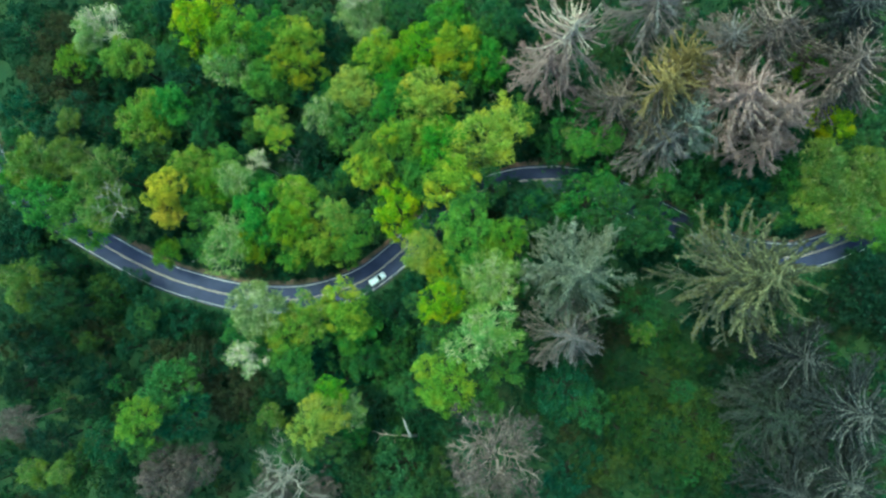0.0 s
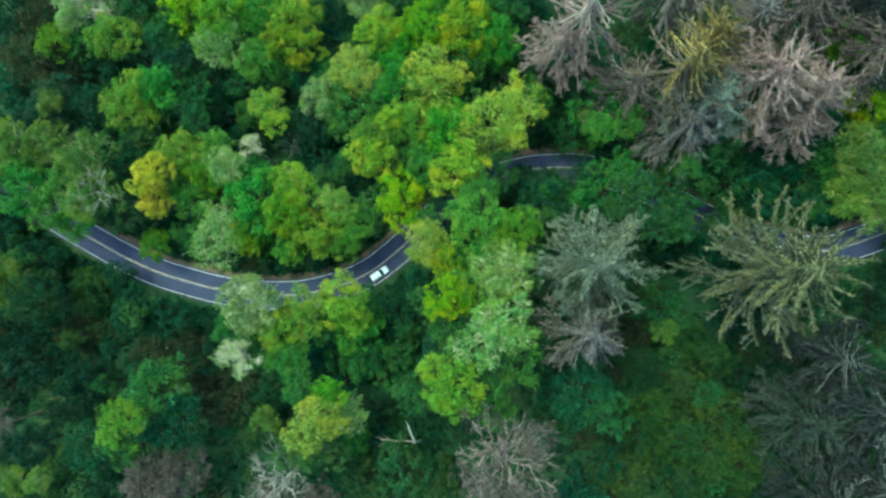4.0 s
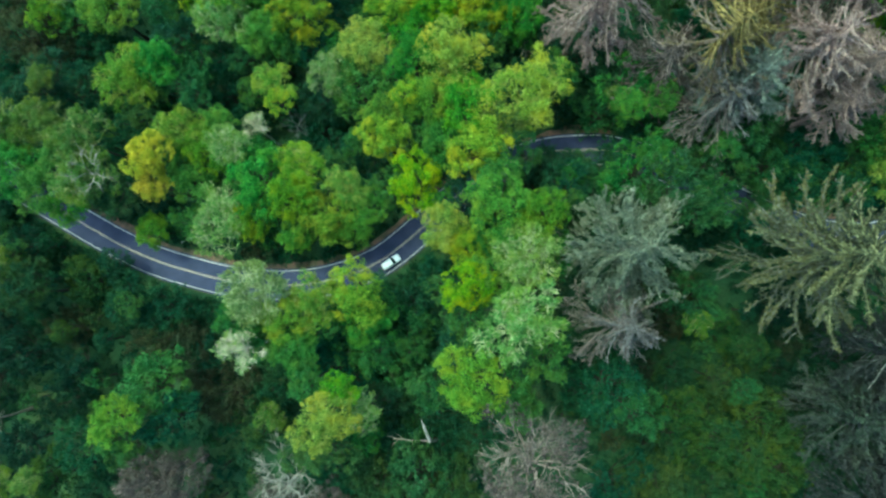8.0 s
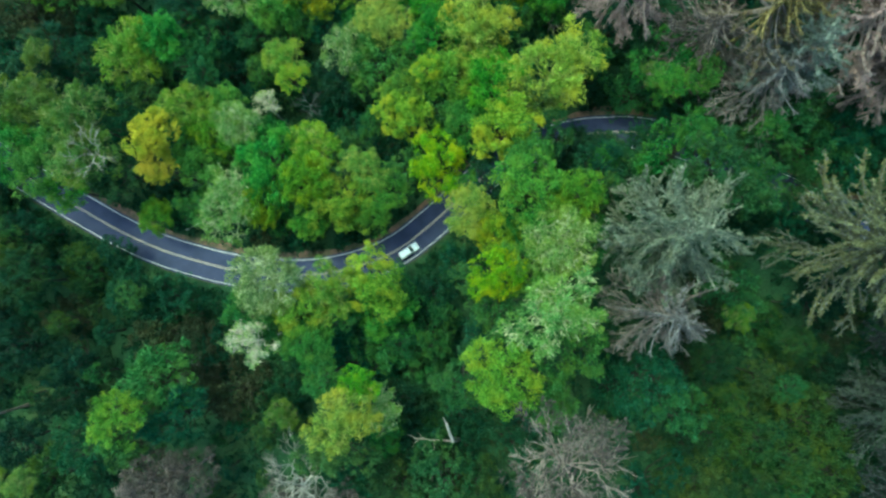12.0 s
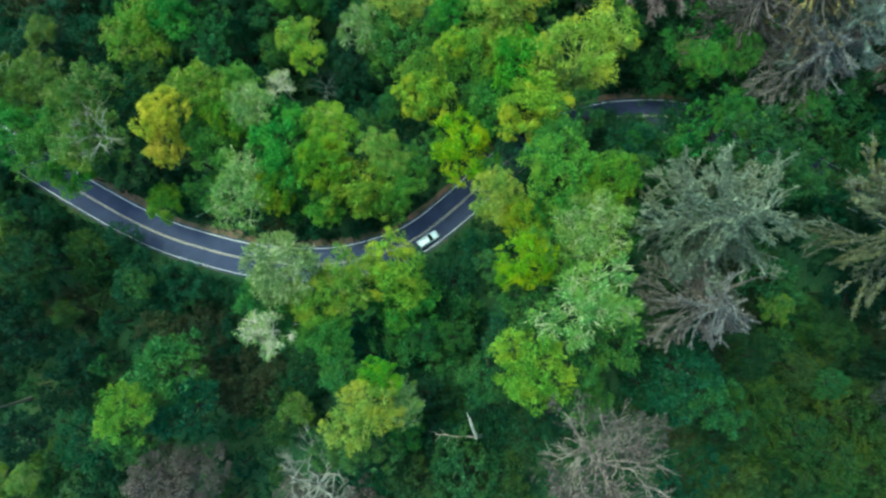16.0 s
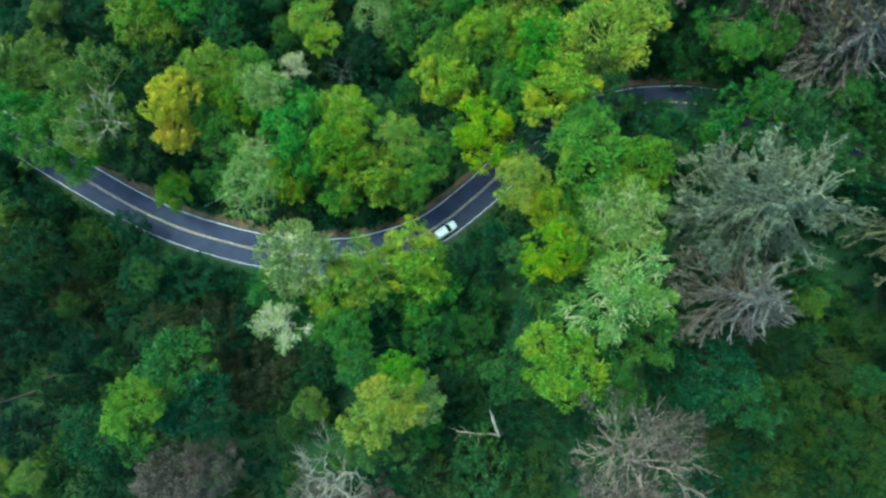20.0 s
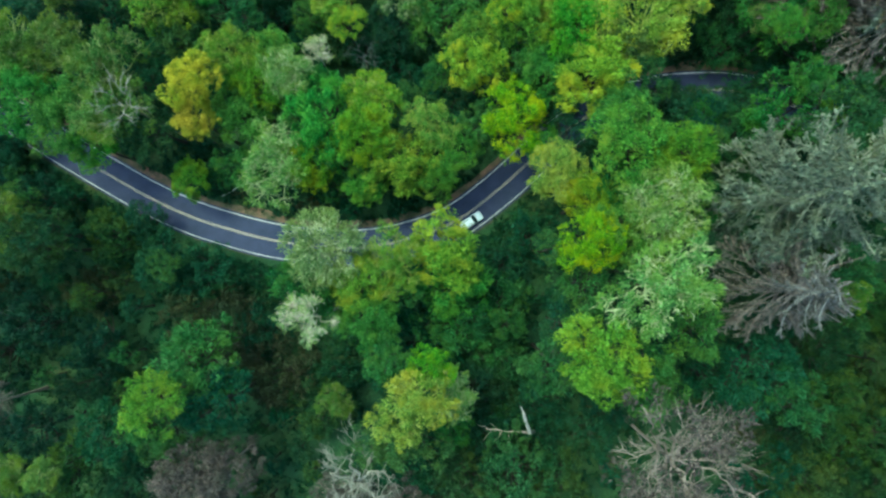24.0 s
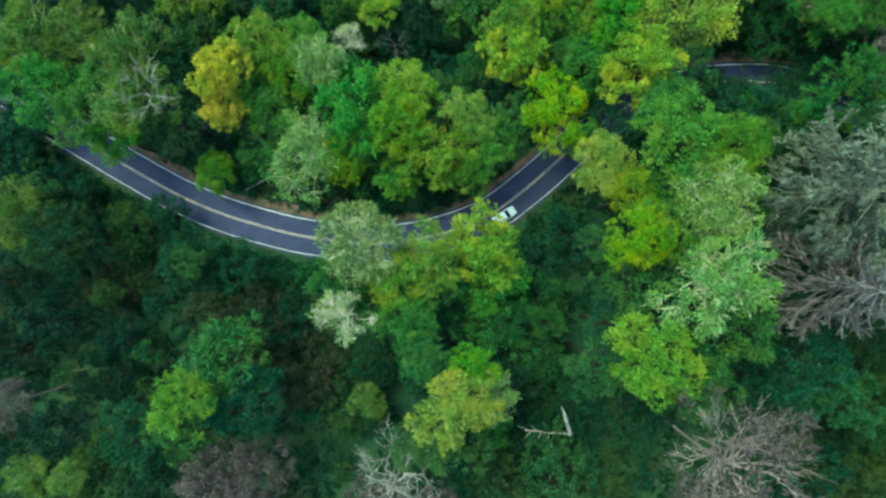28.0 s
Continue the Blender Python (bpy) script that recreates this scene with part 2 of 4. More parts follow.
class Tubes:
    """Gathers tapered, bent tubes with few sides into one mesh."""

    def __init__(self):
        self.v, self.f = [], []

    def add(self, points, r0, r1, sides=4):
        pts = np.array(points, float)
        k = len(pts)
        way = unit(np.gradient(pts, axis=0))
        side = unit(np.cross(way, (0.31, 0.52, 0.8)))
        up = np.cross(way, side)
        rad = np.linspace(r0, r1, k)[:, None, None]
        a = np.arange(sides) * 2 * math.pi / sides
        ring = pts[:, None] + rad * (np.cos(a)[None, :, None] * side[:, None] + np.sin(a)[None, :, None] * up[:, None])
        base = sum(len(x) for x in self.v)
        self.v.append(ring.reshape(-1, 3))
        for i in range(k - 1):
            for j in range(sides):
                j2 = (j + 1) % sides
                self.f.append((base + i * sides + j, base + i * sides + j2, base + (i + 1) * sides + j2, base + (i + 1) * sides + j))
        self.f.append(tuple(base + (k - 1) * sides + j for j in range(sides)))

    def mesh(self, name):
        return mesh_from(name, np.concatenate(self.v), self.f, True)


def bend(rng, a, b, k=5, wobble=0.06, sag=0.0):
    """Points of a bent limb from a to b."""
    a, b = np.array(a, float), np.array(b, float)
    s = np.linspace(0, 1, k)[:, None]
    size = np.linalg.norm(b - a)
    off = rng.normal(size=(k, 3)) * wobble * size * np.sin(s * math.pi)
    off[:, 2] += sag * size * np.sin(s[:, 0] * math.pi)
    return a + (b - a) * s + off


# ---------------------------------------------------------------- ground and road
CENTRE = [(-330.0, 260.0), (-260.0, 190.0), (-190.1, 129.9), (-149.95, 75.17), (-144.04, 60.93), (-138.97, 46.90), (-132.74, 34.39), (-124.76, 26.15), (-115.52, 20.36), (-105.68, 14.72), (-96.77, 9.88), (-88.13, 5.42), (-79.60, 1.83), (-71.36, -0.65), (-60.75, -3.09), (-48.79, -4.15), (-37.71, -3.28), (-25.19, 0.91), (-15.35, 8.33), (-6.25, 16.83), (3.25, 23.56), (14.38, 26.93), (21.10, 27.61), (29.26, 27.34), (40.08, 24.29), (51.24, 18.18), (62.20, 12.30), (73.00, 8.00), (83.70, 6.70), (90.50, 8.20), (101.50, 12.40), (113.80, 18.70), (132.50, 25.50), (190.0, 70.0), (260.0, 60.0), (340.0, 90.0)]
LANE = 3.42


def slope(x, y):
    """The gentle fall of the land along which the road runs."""
    cx, cy = 150 * np.tanh(x / 150), 120 * np.tanh(y / 120)
    return 1.7 + 0.072 * cx - 0.053 * cy


def centre_line():
    """A smooth line through the road's bends: a Catmull-Rom curve, evenly stepped."""
    p = np.array(CENTRE, float)
    p = np.vstack([2 * p[0] - p[1], p, 2 * p[-1] - p[-2]])
    out = []
    for i in range(1, len(p) - 2):
        for s in np.linspace(0, 1, 24, endpoint=False):
            a, b, c, d = p[i - 1:i + 3]
            out.append(0.5 * (2 * b + (c - a) * s + (2 * a - 5 * b + 4 * c - d) * s**2 + (3 * b - a - 3 * c + d) * s**3))
    out = np.array(out)
    for _ in range(14):
        out[1:-1] = 0.25 * out[:-2] + 0.5 * out[1:-1] + 0.25 * out[2:]
    far = np.r_[0, np.cumsum(np.linalg.norm(np.diff(out, axis=0), axis=1))]
    s = np.arange(0, far[-1], 1.5)
    return np.stack([np.interp(s, far, out[:, 0]), np.interp(s, far, out[:, 1])], 1)


LINE = centre_line()
WAY = unit(np.gradient(LINE, axis=0))
SIDE = np.stack([-WAY[:, 1], WAY[:, 0]], 1)


def to_road(x, y):
    return float(np.sqrt(((LINE - (x, y)) ** 2).sum(1).min()))


def terrain(x, y):
    d = to_road(x, y)
    k = min(max((d - 8.0) / 18.0, 0.0), 1.0)
    k = k * k * (3 - 2 * k)
    bumps = 2.2 * noise.noise(Vector((x * 0.03, y * 0.03, 0.3))) + 0.7 * noise.noise(Vector((x * 0.11, y * 0.11, 4.0)))
    dip = -6.0 * math.exp(-((x + 48) / 30) ** 2 - ((y - 46) / 22) ** 2)
    rise = 5.0 * math.exp(-((x - 5) / 60) ** 2 - ((y + 50) / 24) ** 2)
    return float(slope(x, y)) + k * (bumps + dip + rise)


def build_ground():
    near = np.arange(-168, 169, 4.0)
    out = np.array([190, 230, 300, 420, 650, 1000, 1700, 3000.0])
    xs = np.r_[-out[::-1], near, out]
    ys = np.r_[-out[::-1], np.arange(-116, 133, 4.0), out]
    v = [(x, y, terrain(x, y) - 0.1) for y in ys for x in xs]
    w = len(xs)
    f = [(j * w + i, j * w + i + 1, (j + 1) * w + i + 1, (j + 1) * w + i) for j in range(len(ys) - 1) for i in range(w - 1)]
    me = mesh_from("ground", v, f, True)
    me.materials.append(GROUND)
    return tagged(new("ground", me), "dark forest floor of soil and leaf litter", "ground", kind="structure")


def ribbon(name, a, b, lift, thick, ragged=0.0, seed=0):
    """A strip along the road between two offsets from its middle, with edges that go down into the ground."""
    rng = np.random.default_rng(seed)
    wob = np.zeros((len(LINE), 2))
    if ragged:
        wob = np.convolve(rng.normal(size=len(LINE) + 8), np.ones(5) / 5, "same")[4:-4][:, None] * np.array([[0, ragged]])
    v, f = [], []
    for i, (p, s) in enumerate(zip(LINE, SIDE)):
        for off, dz in ((a, -thick), (a, 0), (b + wob[i, 1], 0), (b + wob[i, 1], -thick)):
            q = p + s * off
            v.append((q[0], q[1], float(slope(q[0], q[1])) + lift + dz))
        if i:
            f += [(4 * i - 4 + j, 4 * i + j, 4 * i + j + 1, 4 * i - 3 + j) for j in range(3)]
    return mesh_from(name, v, f)


def build_road():
    road = new("road", ribbon("road", -LANE - 0.45, LANE + 0.45, 0.08, 0.4))
    road.data.materials.append(ASPHALT)
    tagged(road, "winding two-lane asphalt road with yellow centre line through the forest", "road", kind="structure")
    for off, half in ((-LANE, 0.06), (LANE, 0.08)):
        part("edge_line", ribbon("edge_line", off - half, off + half, 0.086, 0.004), WHITE_PAINT, road, "worn white painted edge line")
    for off in (-0.14, 0.14):
        part("centre_line", ribbon("centre_line", off - 0.055, off + 0.055, 0.086, 0.004), YELLOW_PAINT, road, "faded yellow painted centre line")
    for n, (a, b) in enumerate(((LANE + 0.4, LANE + 1.8), (-LANE - 0.4, -LANE - 0.7))):
        me = ribbon("verge", a, b, 0.05, 0.3, 0.8 if n == 0 else 0.25, 5 + n)
        me.materials.append((DIRT, MOSSY_DIRT)[n])
        tagged(new("verge", me), ("brown verge of bare soil and fallen leaves beside the road", "narrow dark mossy verge beside the road")[n], "verge", kind="structure")


build_ground()
build_road()


# ---------------------------------------------------------------- trees
def crown_variant(seed, lobes, cards, length, pale=0, flat=0.8, domes=2, limbs=7):
    """A crown of radius 1 round its middle: leaf sprays on many ragged boughs, and the limbs that carry them, one mesh each."""
    rng = np.random.default_rng(seed)
    heart = np.stack([rng.uniform(-0.34, 0.34, domes), rng.uniform(-0.34, 0.34, domes), rng.uniform(-0.2, 0.1, domes)], 1)
    heart -= heart.mean(0)
    span = rng.uniform(0.58, 0.78, domes)
    cs, rs = [], []
    for i in range(lobes):
        g = i % domes
        up = 1 - 1.2 * (i + 0.5) / lobes
        a = i * 2.39996 + rng.uniform(-0.6, 0.6)
        flatr = math.sqrt(max(0.0, 1 - up * up))
        d = span[g] * rng.uniform(0.7, 1.12)
        cs.append(heart[g] + (math.cos(a) * flatr * d, math.sin(a) * flatr * d, up * d * flat + rng.uniform(-0.1, 0.12)))
        rs.append(rng.uniform(0.22, 0.38))
    cs, rs = np.array(cs), np.array(rs)
    cs[0], rs[0] = (rng.uniform(-0.12, 0.12), rng.uniform(-0.12, 0.12), 0.48 * flat), 0.40
    out = unit(cs + (0, 0, 0.15))
    # rounded tufts on the outer side of each bough, each a cap of small leaf sprays over a looser inside
    sub = 11
    way = unit(rng.normal(size=(lobes, sub, 3)) + out[:, None] * 0.9 + (0, 0, 0.5))
    tc = (cs[:, None] + way * (rs[:, None, None] * rng.uniform(0.6, 1.22, (lobes, sub, 1)))).reshape(-1, 3)
    tr = (rs[:, None] * rng.uniform(0.22, 0.50, (lobes, sub))).reshape(-1)
    tw = way.reshape(-1, 3)
    tone = rng.random(len(tc))
    pick = rng.choice(len(tc), size=cards, p=tr**2 / (tr**2).sum())
    d = unit(rng.normal(size=(cards, 3)) + tw[pick] * 0.75 + (0, 0, 0.45))
    depth = np.where(rng.random(cards) < 0.8, rng.uniform(0.78, 1.08, cards), rng.uniform(0.2, 0.8, cards))
    outer = rng.random(cards) < 0.15
    depth[outer] = rng.uniform(1.0, 1.4, outer.sum())
    p = tc[pick] + d * (tr[pick] * depth)[:, None]
    # the sprays lie along the cap of their tuft and point outwards, with ragged ends
    fan = unit(p - tc[pick]) * 0.5 + unit((p - cs[pick // sub]) * (1, 1, 0.6)) * 0.7 + (0.8 - 0.5 * outer)[:, None] * rng.normal(size=d.shape)
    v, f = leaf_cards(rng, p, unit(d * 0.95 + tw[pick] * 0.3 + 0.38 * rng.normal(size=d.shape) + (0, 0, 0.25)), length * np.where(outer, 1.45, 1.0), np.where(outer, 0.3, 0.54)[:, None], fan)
    wood = [Tubes() for _ in range(limbs)]
    for i, (c, r) in enumerate(zip(cs, rs)):
        tubes = wood[i % limbs]
        foot = np.array((0, 0, -0.75 + 0.3 * rng.random()))
        tubes.add(bend(rng, foot, c, 4, 0.07, -0.08), 0.022 if pale else 0.032, 0.009, 4 if pale else 3)
        for _ in range(pale or 2):
            e = c + unit(rng.normal(size=3) + out[i] * 0.8 + (0, 0, 0.4)) * r * rng.uniform(0.8, 1.42 if pale else 1.05)
            tubes.add(bend(rng, c + rng.normal(size=3) * 0.03, e, 3, 0.12), 0.007, 0.005, 3)
            if pale:
                for _ in range(1):
                    k = c + (e - c) * rng.uniform(0.55, 0.85)
                    tubes.add([k, k + unit(e - c + rng.normal(size=3) * r * 0.5) * r * rng.uniform(0.25, 0.45)], 0.006, 0.003, 3)
    crown = mesh_from("crown", v, f)
    # half random, half distance from the middle; drives the painted rim shade
    rim_weight = 0.5 * rng.random(lobes) + 0.5 * np.linalg.norm(cs[:, :2], axis=1).clip(0, 1)
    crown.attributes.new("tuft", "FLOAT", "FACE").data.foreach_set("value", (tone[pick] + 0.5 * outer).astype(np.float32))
    crown.attributes.new("bough", "FLOAT", "FACE").data.foreach_set("value", rim_weight[pick // sub].astype(np.float32))
    return crown, [t.mesh("limb") for t in wood]


BIG = [crown_variant(10 + i, 20 + 2 * i, 8600, 0.064, domes=1 + i % 3) for i in range(8)]
THIN = [crown_variant(30 + i, 18 + 2 * i, 6600, 0.062, 14, domes=1 + i % 3) for i in range(5)]
SPARSE = [crown_variant(36 + i, 15 + 2 * i, 2600, 0.055, 24, domes=1 + i % 2) for i in range(3)]
SHADED = [crown_variant(40 + i, 17 + i, 4800, 0.074, domes=1 + i % 3) for i in range(6)]
SMALL = [crown_variant(50 + i, 10 + i % 3, 1300, 0.14, 0, 0.9, 1 + i % 2, 4) for i in range(6)]


def trunk_mesh(seed):
    """A trunk of height 1 and foot radius 1."""
    rng = np.random.default_rng(seed)
    v, f, k, n = [], [], 7, 9
    lean = rng.normal(size=2) * 0.6
    for i in range(k):
        s = i / (k - 1)
        r = (1.0 - 0.6 * s) * (1 + 0.5 * math.exp(-12 * s))
        for j in range(n):
            a = 2 * math.pi * j / n
            w = r * (1 + 0.1 * math.sin(3 * a + seed))
            v.append((w * math.cos(a) + lean[0] * math.sin(s * 3.1), w * math.sin(a) + lean[1] * math.sin(s * 3.1), s))
        if i:
            f += [((i - 1) * n + j, (i - 1) * n + (j + 1) % n, i * n + (j + 1) % n, i * n + j) for j in range(n)]
    return mesh_from("trunk", v, f, True)


TRUNKS = [trunk_mesh(i) for i in range(4)]
TREE_SPOTS = []
LOOKS = {
    "lime": "tall broadleaf tree with a bright lime-green leafy crown",
    "grass": "tall broadleaf tree with a fresh green leafy crown",
    "yellow": "tall broadleaf tree with a vivid yellow-green leafy crown",
    "pear": "tall broadleaf tree with a pear-green crown and pale twigs",
    "golden": "broadleaf tree with a golden-yellow early autumn crown",
    "straw": "tall broadleaf tree with a pale straw-green crown",
    "dull": "broadleaf tree with a dull yellowish-green crown",
    "shade": "shaded broadleaf tree, shade put into its very dark green crown",
    "fern": "broadleaf tree with a fern-green leafy crown",
    "mid": "broadleaf tree with a mid-green rounded crown",
    "deep": "shaded broadleaf tree with a dark green crown",
    "teal": "shaded broadleaf tree with a blue-green crown",
    "sage": "broadleaf tree with a thin sage-green crown and pale twigs",
    "moss": "broadleaf tree with a thin moss-green crown and pale twigs",
    "silver": "broadleaf tree with a silvery whitish crown and pale twigs",
    "murk": "broadleaf tree with a dull dark green crown",
    "olive": "shaded broadleaf tree with a dull olive-brown crown",
}
tree_rng = random.Random(4)


def broadleaf(x, y, top, r, leaf, squash=1.0, name="broadleaf_tree", label="", group="forest trees"):
    """A broadleaf tree whose crown of radius r reaches up to the height top."""
    z0 = terrain(x, y)
    thin = leaf in ("sage", "silver", "moss", "pear", "straw")
    shaded = leaf in ("deep", "teal", "olive", "mid", "murk", "dull", "fern", "shade")
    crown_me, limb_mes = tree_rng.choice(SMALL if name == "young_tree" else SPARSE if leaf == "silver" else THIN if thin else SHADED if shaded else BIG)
    root = tagged(new(name), label or LOOKS[leaf], "tree", group)
    root.location = (x, y, z0)
    turn = tree_rng.uniform(0, 6.28)
    mid = max(top - z0 - 0.95 * r * squash, 1.0 + 0.5 * r)
    trunk = part("trunk", tree_rng.choice(TRUNKS), BARK_PALE if leaf == "silver" else BARK, root)
    trunk.scale = (0.045 * r + 0.08, 0.045 * r + 0.08, mid - 0.55 * r * squash)
    wide = tree_rng.uniform(0.9, 1.1)
    for kind, me, mat in [("crown", crown_me, LEAF[leaf])] + [("limb", m, BARK_WHITE if leaf == "silver" else BARK_MOSSY if leaf == "moss" else BARK_PEAR if leaf in ("pear", "straw") else BARK_SAGE if thin else BARK) for m in limb_mes]:
        ob = part(kind, me, mat, root)
        ob.location, ob.rotation_euler, ob.scale = (0, 0, mid), (0, 0, turn), (r * wide, r / wide, r * squash)
    TREE_SPOTS.append((x, y, r))
    return root


def spruce_variant(seed, whorls, needles, droop=0.28, tassel=1.0, low=0.36, stout=1.0, fingers=0.5, clad=0.3, twigs=1.0):
    """A spruce of height 1 and radius 1: whorls of drooping, curving boughs, one mesh each, and the needles or fine dead twigs on them.
    fingers: the share of the whorls, from the top, that are long bare fingers with short twigs; clad: how much of the needles sits on the boughs themselves."""
    rng = np.random.default_rng(seed)
    boughs, spots, weight, own = [], [], [], []
    for i in range(whorls):
        s = i / (whorls - 1)
        z = low + (0.98 - low) * s ** 0.85
        reach = (1 - s) ** 0.5 * 0.78 + 0.22
        bare = s > 1 - fingers
        turn = rng.uniform(0, 6.283)
        count = int(rng.integers(5, 7))
        for j in range(count):
            wood = Tubes()
            a = turn + 6.283 * j / count + rng.normal() * 0.25
            L = reach * rng.uniform(0.55, 1.14)
            d = np.array((math.cos(a), math.sin(a), 0))
            side = np.array((-d[1], d[0], 0))
            q = np.linspace(0, 1, 8)
            pts = d * (L * q)[:, None]
            pts[:, 2] = z + L * (0.10 * s * q - droop * 0.5 * q + 0.13 * q**3 * (0.5 + rng.random()))
            pts += side * (rng.normal() * 0.17 * L * q**2 + rng.normal() * 0.035 * L * np.sin(q * 6 + rng.uniform(0, 6)) * q)[:, None]
            wood.add(pts, (0.007 + 0.006 * reach) * stout, 0.0045 * stout, 3)
            for k in range(1, 7):
                spots.append((pts[k], pts[k + 1]))
                weight.append(L * clad)
                own.append(len(boughs))
            for m in range(max(3, int((11 if bare else 14) * L * twigs))):
                u = rng.uniform(0.25, 0.98)
                base = np.array([np.interp(u, q, pts[:, c]) for c in range(3)])
                tl = (L * (0.15 if bare else 0.36) * (1.2 - u) * rng.uniform(0.5, 1.5) + 0.035)
                hand = rng.choice((-1, 1))
                tw = unit(d * 1.1 + side * hand * rng.uniform(0.3, 1.0) + (0, 0, rng.uniform(-0.35, 0.0)))
                end = base + tw * tl
                mid = (base + end) / 2 + side * hand * tl * 0.1 * rng.random() + (0, 0, -0.004)
                wood.add([base, mid, end + d * tl * 0.12], 0.0045 * stout, 0.0025 * stout, 3)
                spots += [(base, mid), (mid, end)]
                weight += [tl * 0.5, tl * 0.6]
                own += [len(boughs)] * 2
                if not bare:
                    for _ in range(2):
                        w = rng.uniform(0.3, 0.9)
                        f0 = base * (1 - w) + end * w
                        f1 = f0 + unit(tw + rng.normal(size=3) * (0.6, 0.6, 0.1)) * tl * rng.uniform(0.25, 0.5)
                        wood.add([f0, f1], 0.004, 0.002, 3)
                        spots.append((f0, f1))
                        weight.append(tl * 0.3)
                        own.append(len(boughs))
            boughs.append(wood.mesh("bough"))
    a = np.array([s[0] for s in spots])
    b = np.array([s[1] for s in spots])
    weight = np.array(weight)
    tone = rng.random(len(boughs))[np.array(own)]
    pick = rng.choice(len(a), needles, p=weight / weight.sum())
    u = rng.random((needles, 1))
    c = a[pick] * (1 - u) + b[pick] * u + rng.normal(size=(needles, 3)) * (0.012, 0.012, 0.004) * tassel
    nrm = unit(rng.normal(size=(needles, 3)) * 0.6 + (0, 0, 1))
    along = unit(unit(b[pick] - a[pick]) + rng.normal(size=(needles, 3)) * 0.55)
    t = unit(along - nrm * (along * nrm).sum(1, keepdims=True))
    side = np.cross(nrm, t)
    L = rng.uniform(0.022, 0.055, (needles, 1))
    W = L * 0.2
    v = np.stack([c - t * L * 0.4 + side * W, c - t * L * 0.4 - side * W, c + t * L * 0.6], 1).reshape(-1, 3)
    foliage = mesh_from("foliage", v, np.arange(3 * needles).reshape(-1, 3))
    foliage.attributes.new("tuft", "FLOAT", "FACE").data.foreach_set("value", tone[pick].astype(np.float32))
    return boughs, foliage


SPRUCE_FULL = [spruce_variant(70 + i, 14, 15500, 0.28, 1.35, 0.44, 0.85, 0.4, 0.45, 0.95) for i in range(3)]
SPRUCE_RAY = [spruce_variant(64 + i, 10, 3600, 0.38, 1.2, 0.68, 1.15, 1.0, 0.15, 0.55) for i in range(2)]
SPRUCE_BARE = [spruce_variant(80 + i, 12, 9500, 0.36, 1.5, 0.60, 1.0, 0.62, 0.25, 0.85) for i in range(4)]
SPRUCE_TASSEL = [spruce_variant(88 + i, 10, 6500, 0.36, 0.9, 0.70, 1.3, 0.95, 0.7, 0.6) for i in range(2)]
SPRUCE_CLAD = [spruce_variant(92 + i, 18, 20000, 0.30, 0.8, 0.44, 0.9, 0.9, 0.9, 0.8) for i in range(2)]
SPRUCE_LOOKS = {
    "olive": ("tall half-dead spruce with olive-green lichened boughs", "needle_olive", BARK_OLIVE, BARK_ASH, SPRUCE_CLAD),
    "gold": ("tall spruce with golden-yellow drooping boughs", "needle_gold", BARK_GOLD, BARK_BROWN, SPRUCE_TASSEL),
    "blue": ("tall spruce with thin blue-grey needles", "needle_blue", BARK_BLUE, BARK_BLUE, SPRUCE_FULL),
    "white": ("dead spruce with bleached bare boughs", "needle_pink", BARK_WHITE, BARK_PINK, SPRUCE_RAY),
    "pink": ("dead spruce with pinkish-grey bare twigs", "needle_pink", BARK_PINK, BARK_TAUPE, SPRUCE_BARE),
    "grey": ("dead spruce with grey bare boughs", "needle_grey", BARK_GREY, BARK_TAUPE, SPRUCE_BARE),
    "dark": ("tall spruce with sparse dark green needles", "needle_dark", BARK_SHADED, BARK_SHADED, SPRUCE_FULL),
    "drab": ("tall thinning spruce with grey-green needles", "needle_drab", BARK_DRAB, BARK_DRAB, SPRUCE_FULL),
    "brown": ("dead spruce with brown-grey twiggy boughs", "needle_brown", BARK_TAUPE, BARK_BROWN, SPRUCE_BARE),
    "slate": ("dead spruce with weathered boughs in shade-darkened slate grey", "needle_shaded", BARK_ASH, BARK_SHADED, SPRUCE_BARE),
}


def spruce(x, y, top, r, look_name):
    label, needle, bark, low_bark, variants = SPRUCE_LOOKS[look_name]
    z0 = terrain(x, y)
    h = top - z0
    bough_mes, needles_me = tree_rng.choice(variants)
    root = tagged(new("spruce_tree"), label, "tree", "forest trees")
    root.location = (x, y, z0)
    root.rotation_euler = (tree_rng.uniform(-0.02, 0.02), tree_rng.uniform(-0.02, 0.02), 0)
    turn = tree_rng.uniform(0, 6.28)
    trunk = part("trunk", tree_rng.choice(TRUNKS), bark, root)
    trunk.scale = (0.34, 0.34, h * 0.97)
    # the lowest boughs take the second wood, darker in most looks
    for kind, me, mat in [("foliage", needles_me, LEAF[needle])] + [("bough", m, low_bark if i < (0.3 if look_name == "gold" else 0.55) * len(bough_mes) else bark) for i, m in enumerate(bough_mes)]:
        ob = part(kind, me, mat, root)
        ob.rotation_euler, ob.scale = (0, 0, turn), (r, r, h)
    TREE_SPOTS.append((x, y, r * 0.7))
    return root


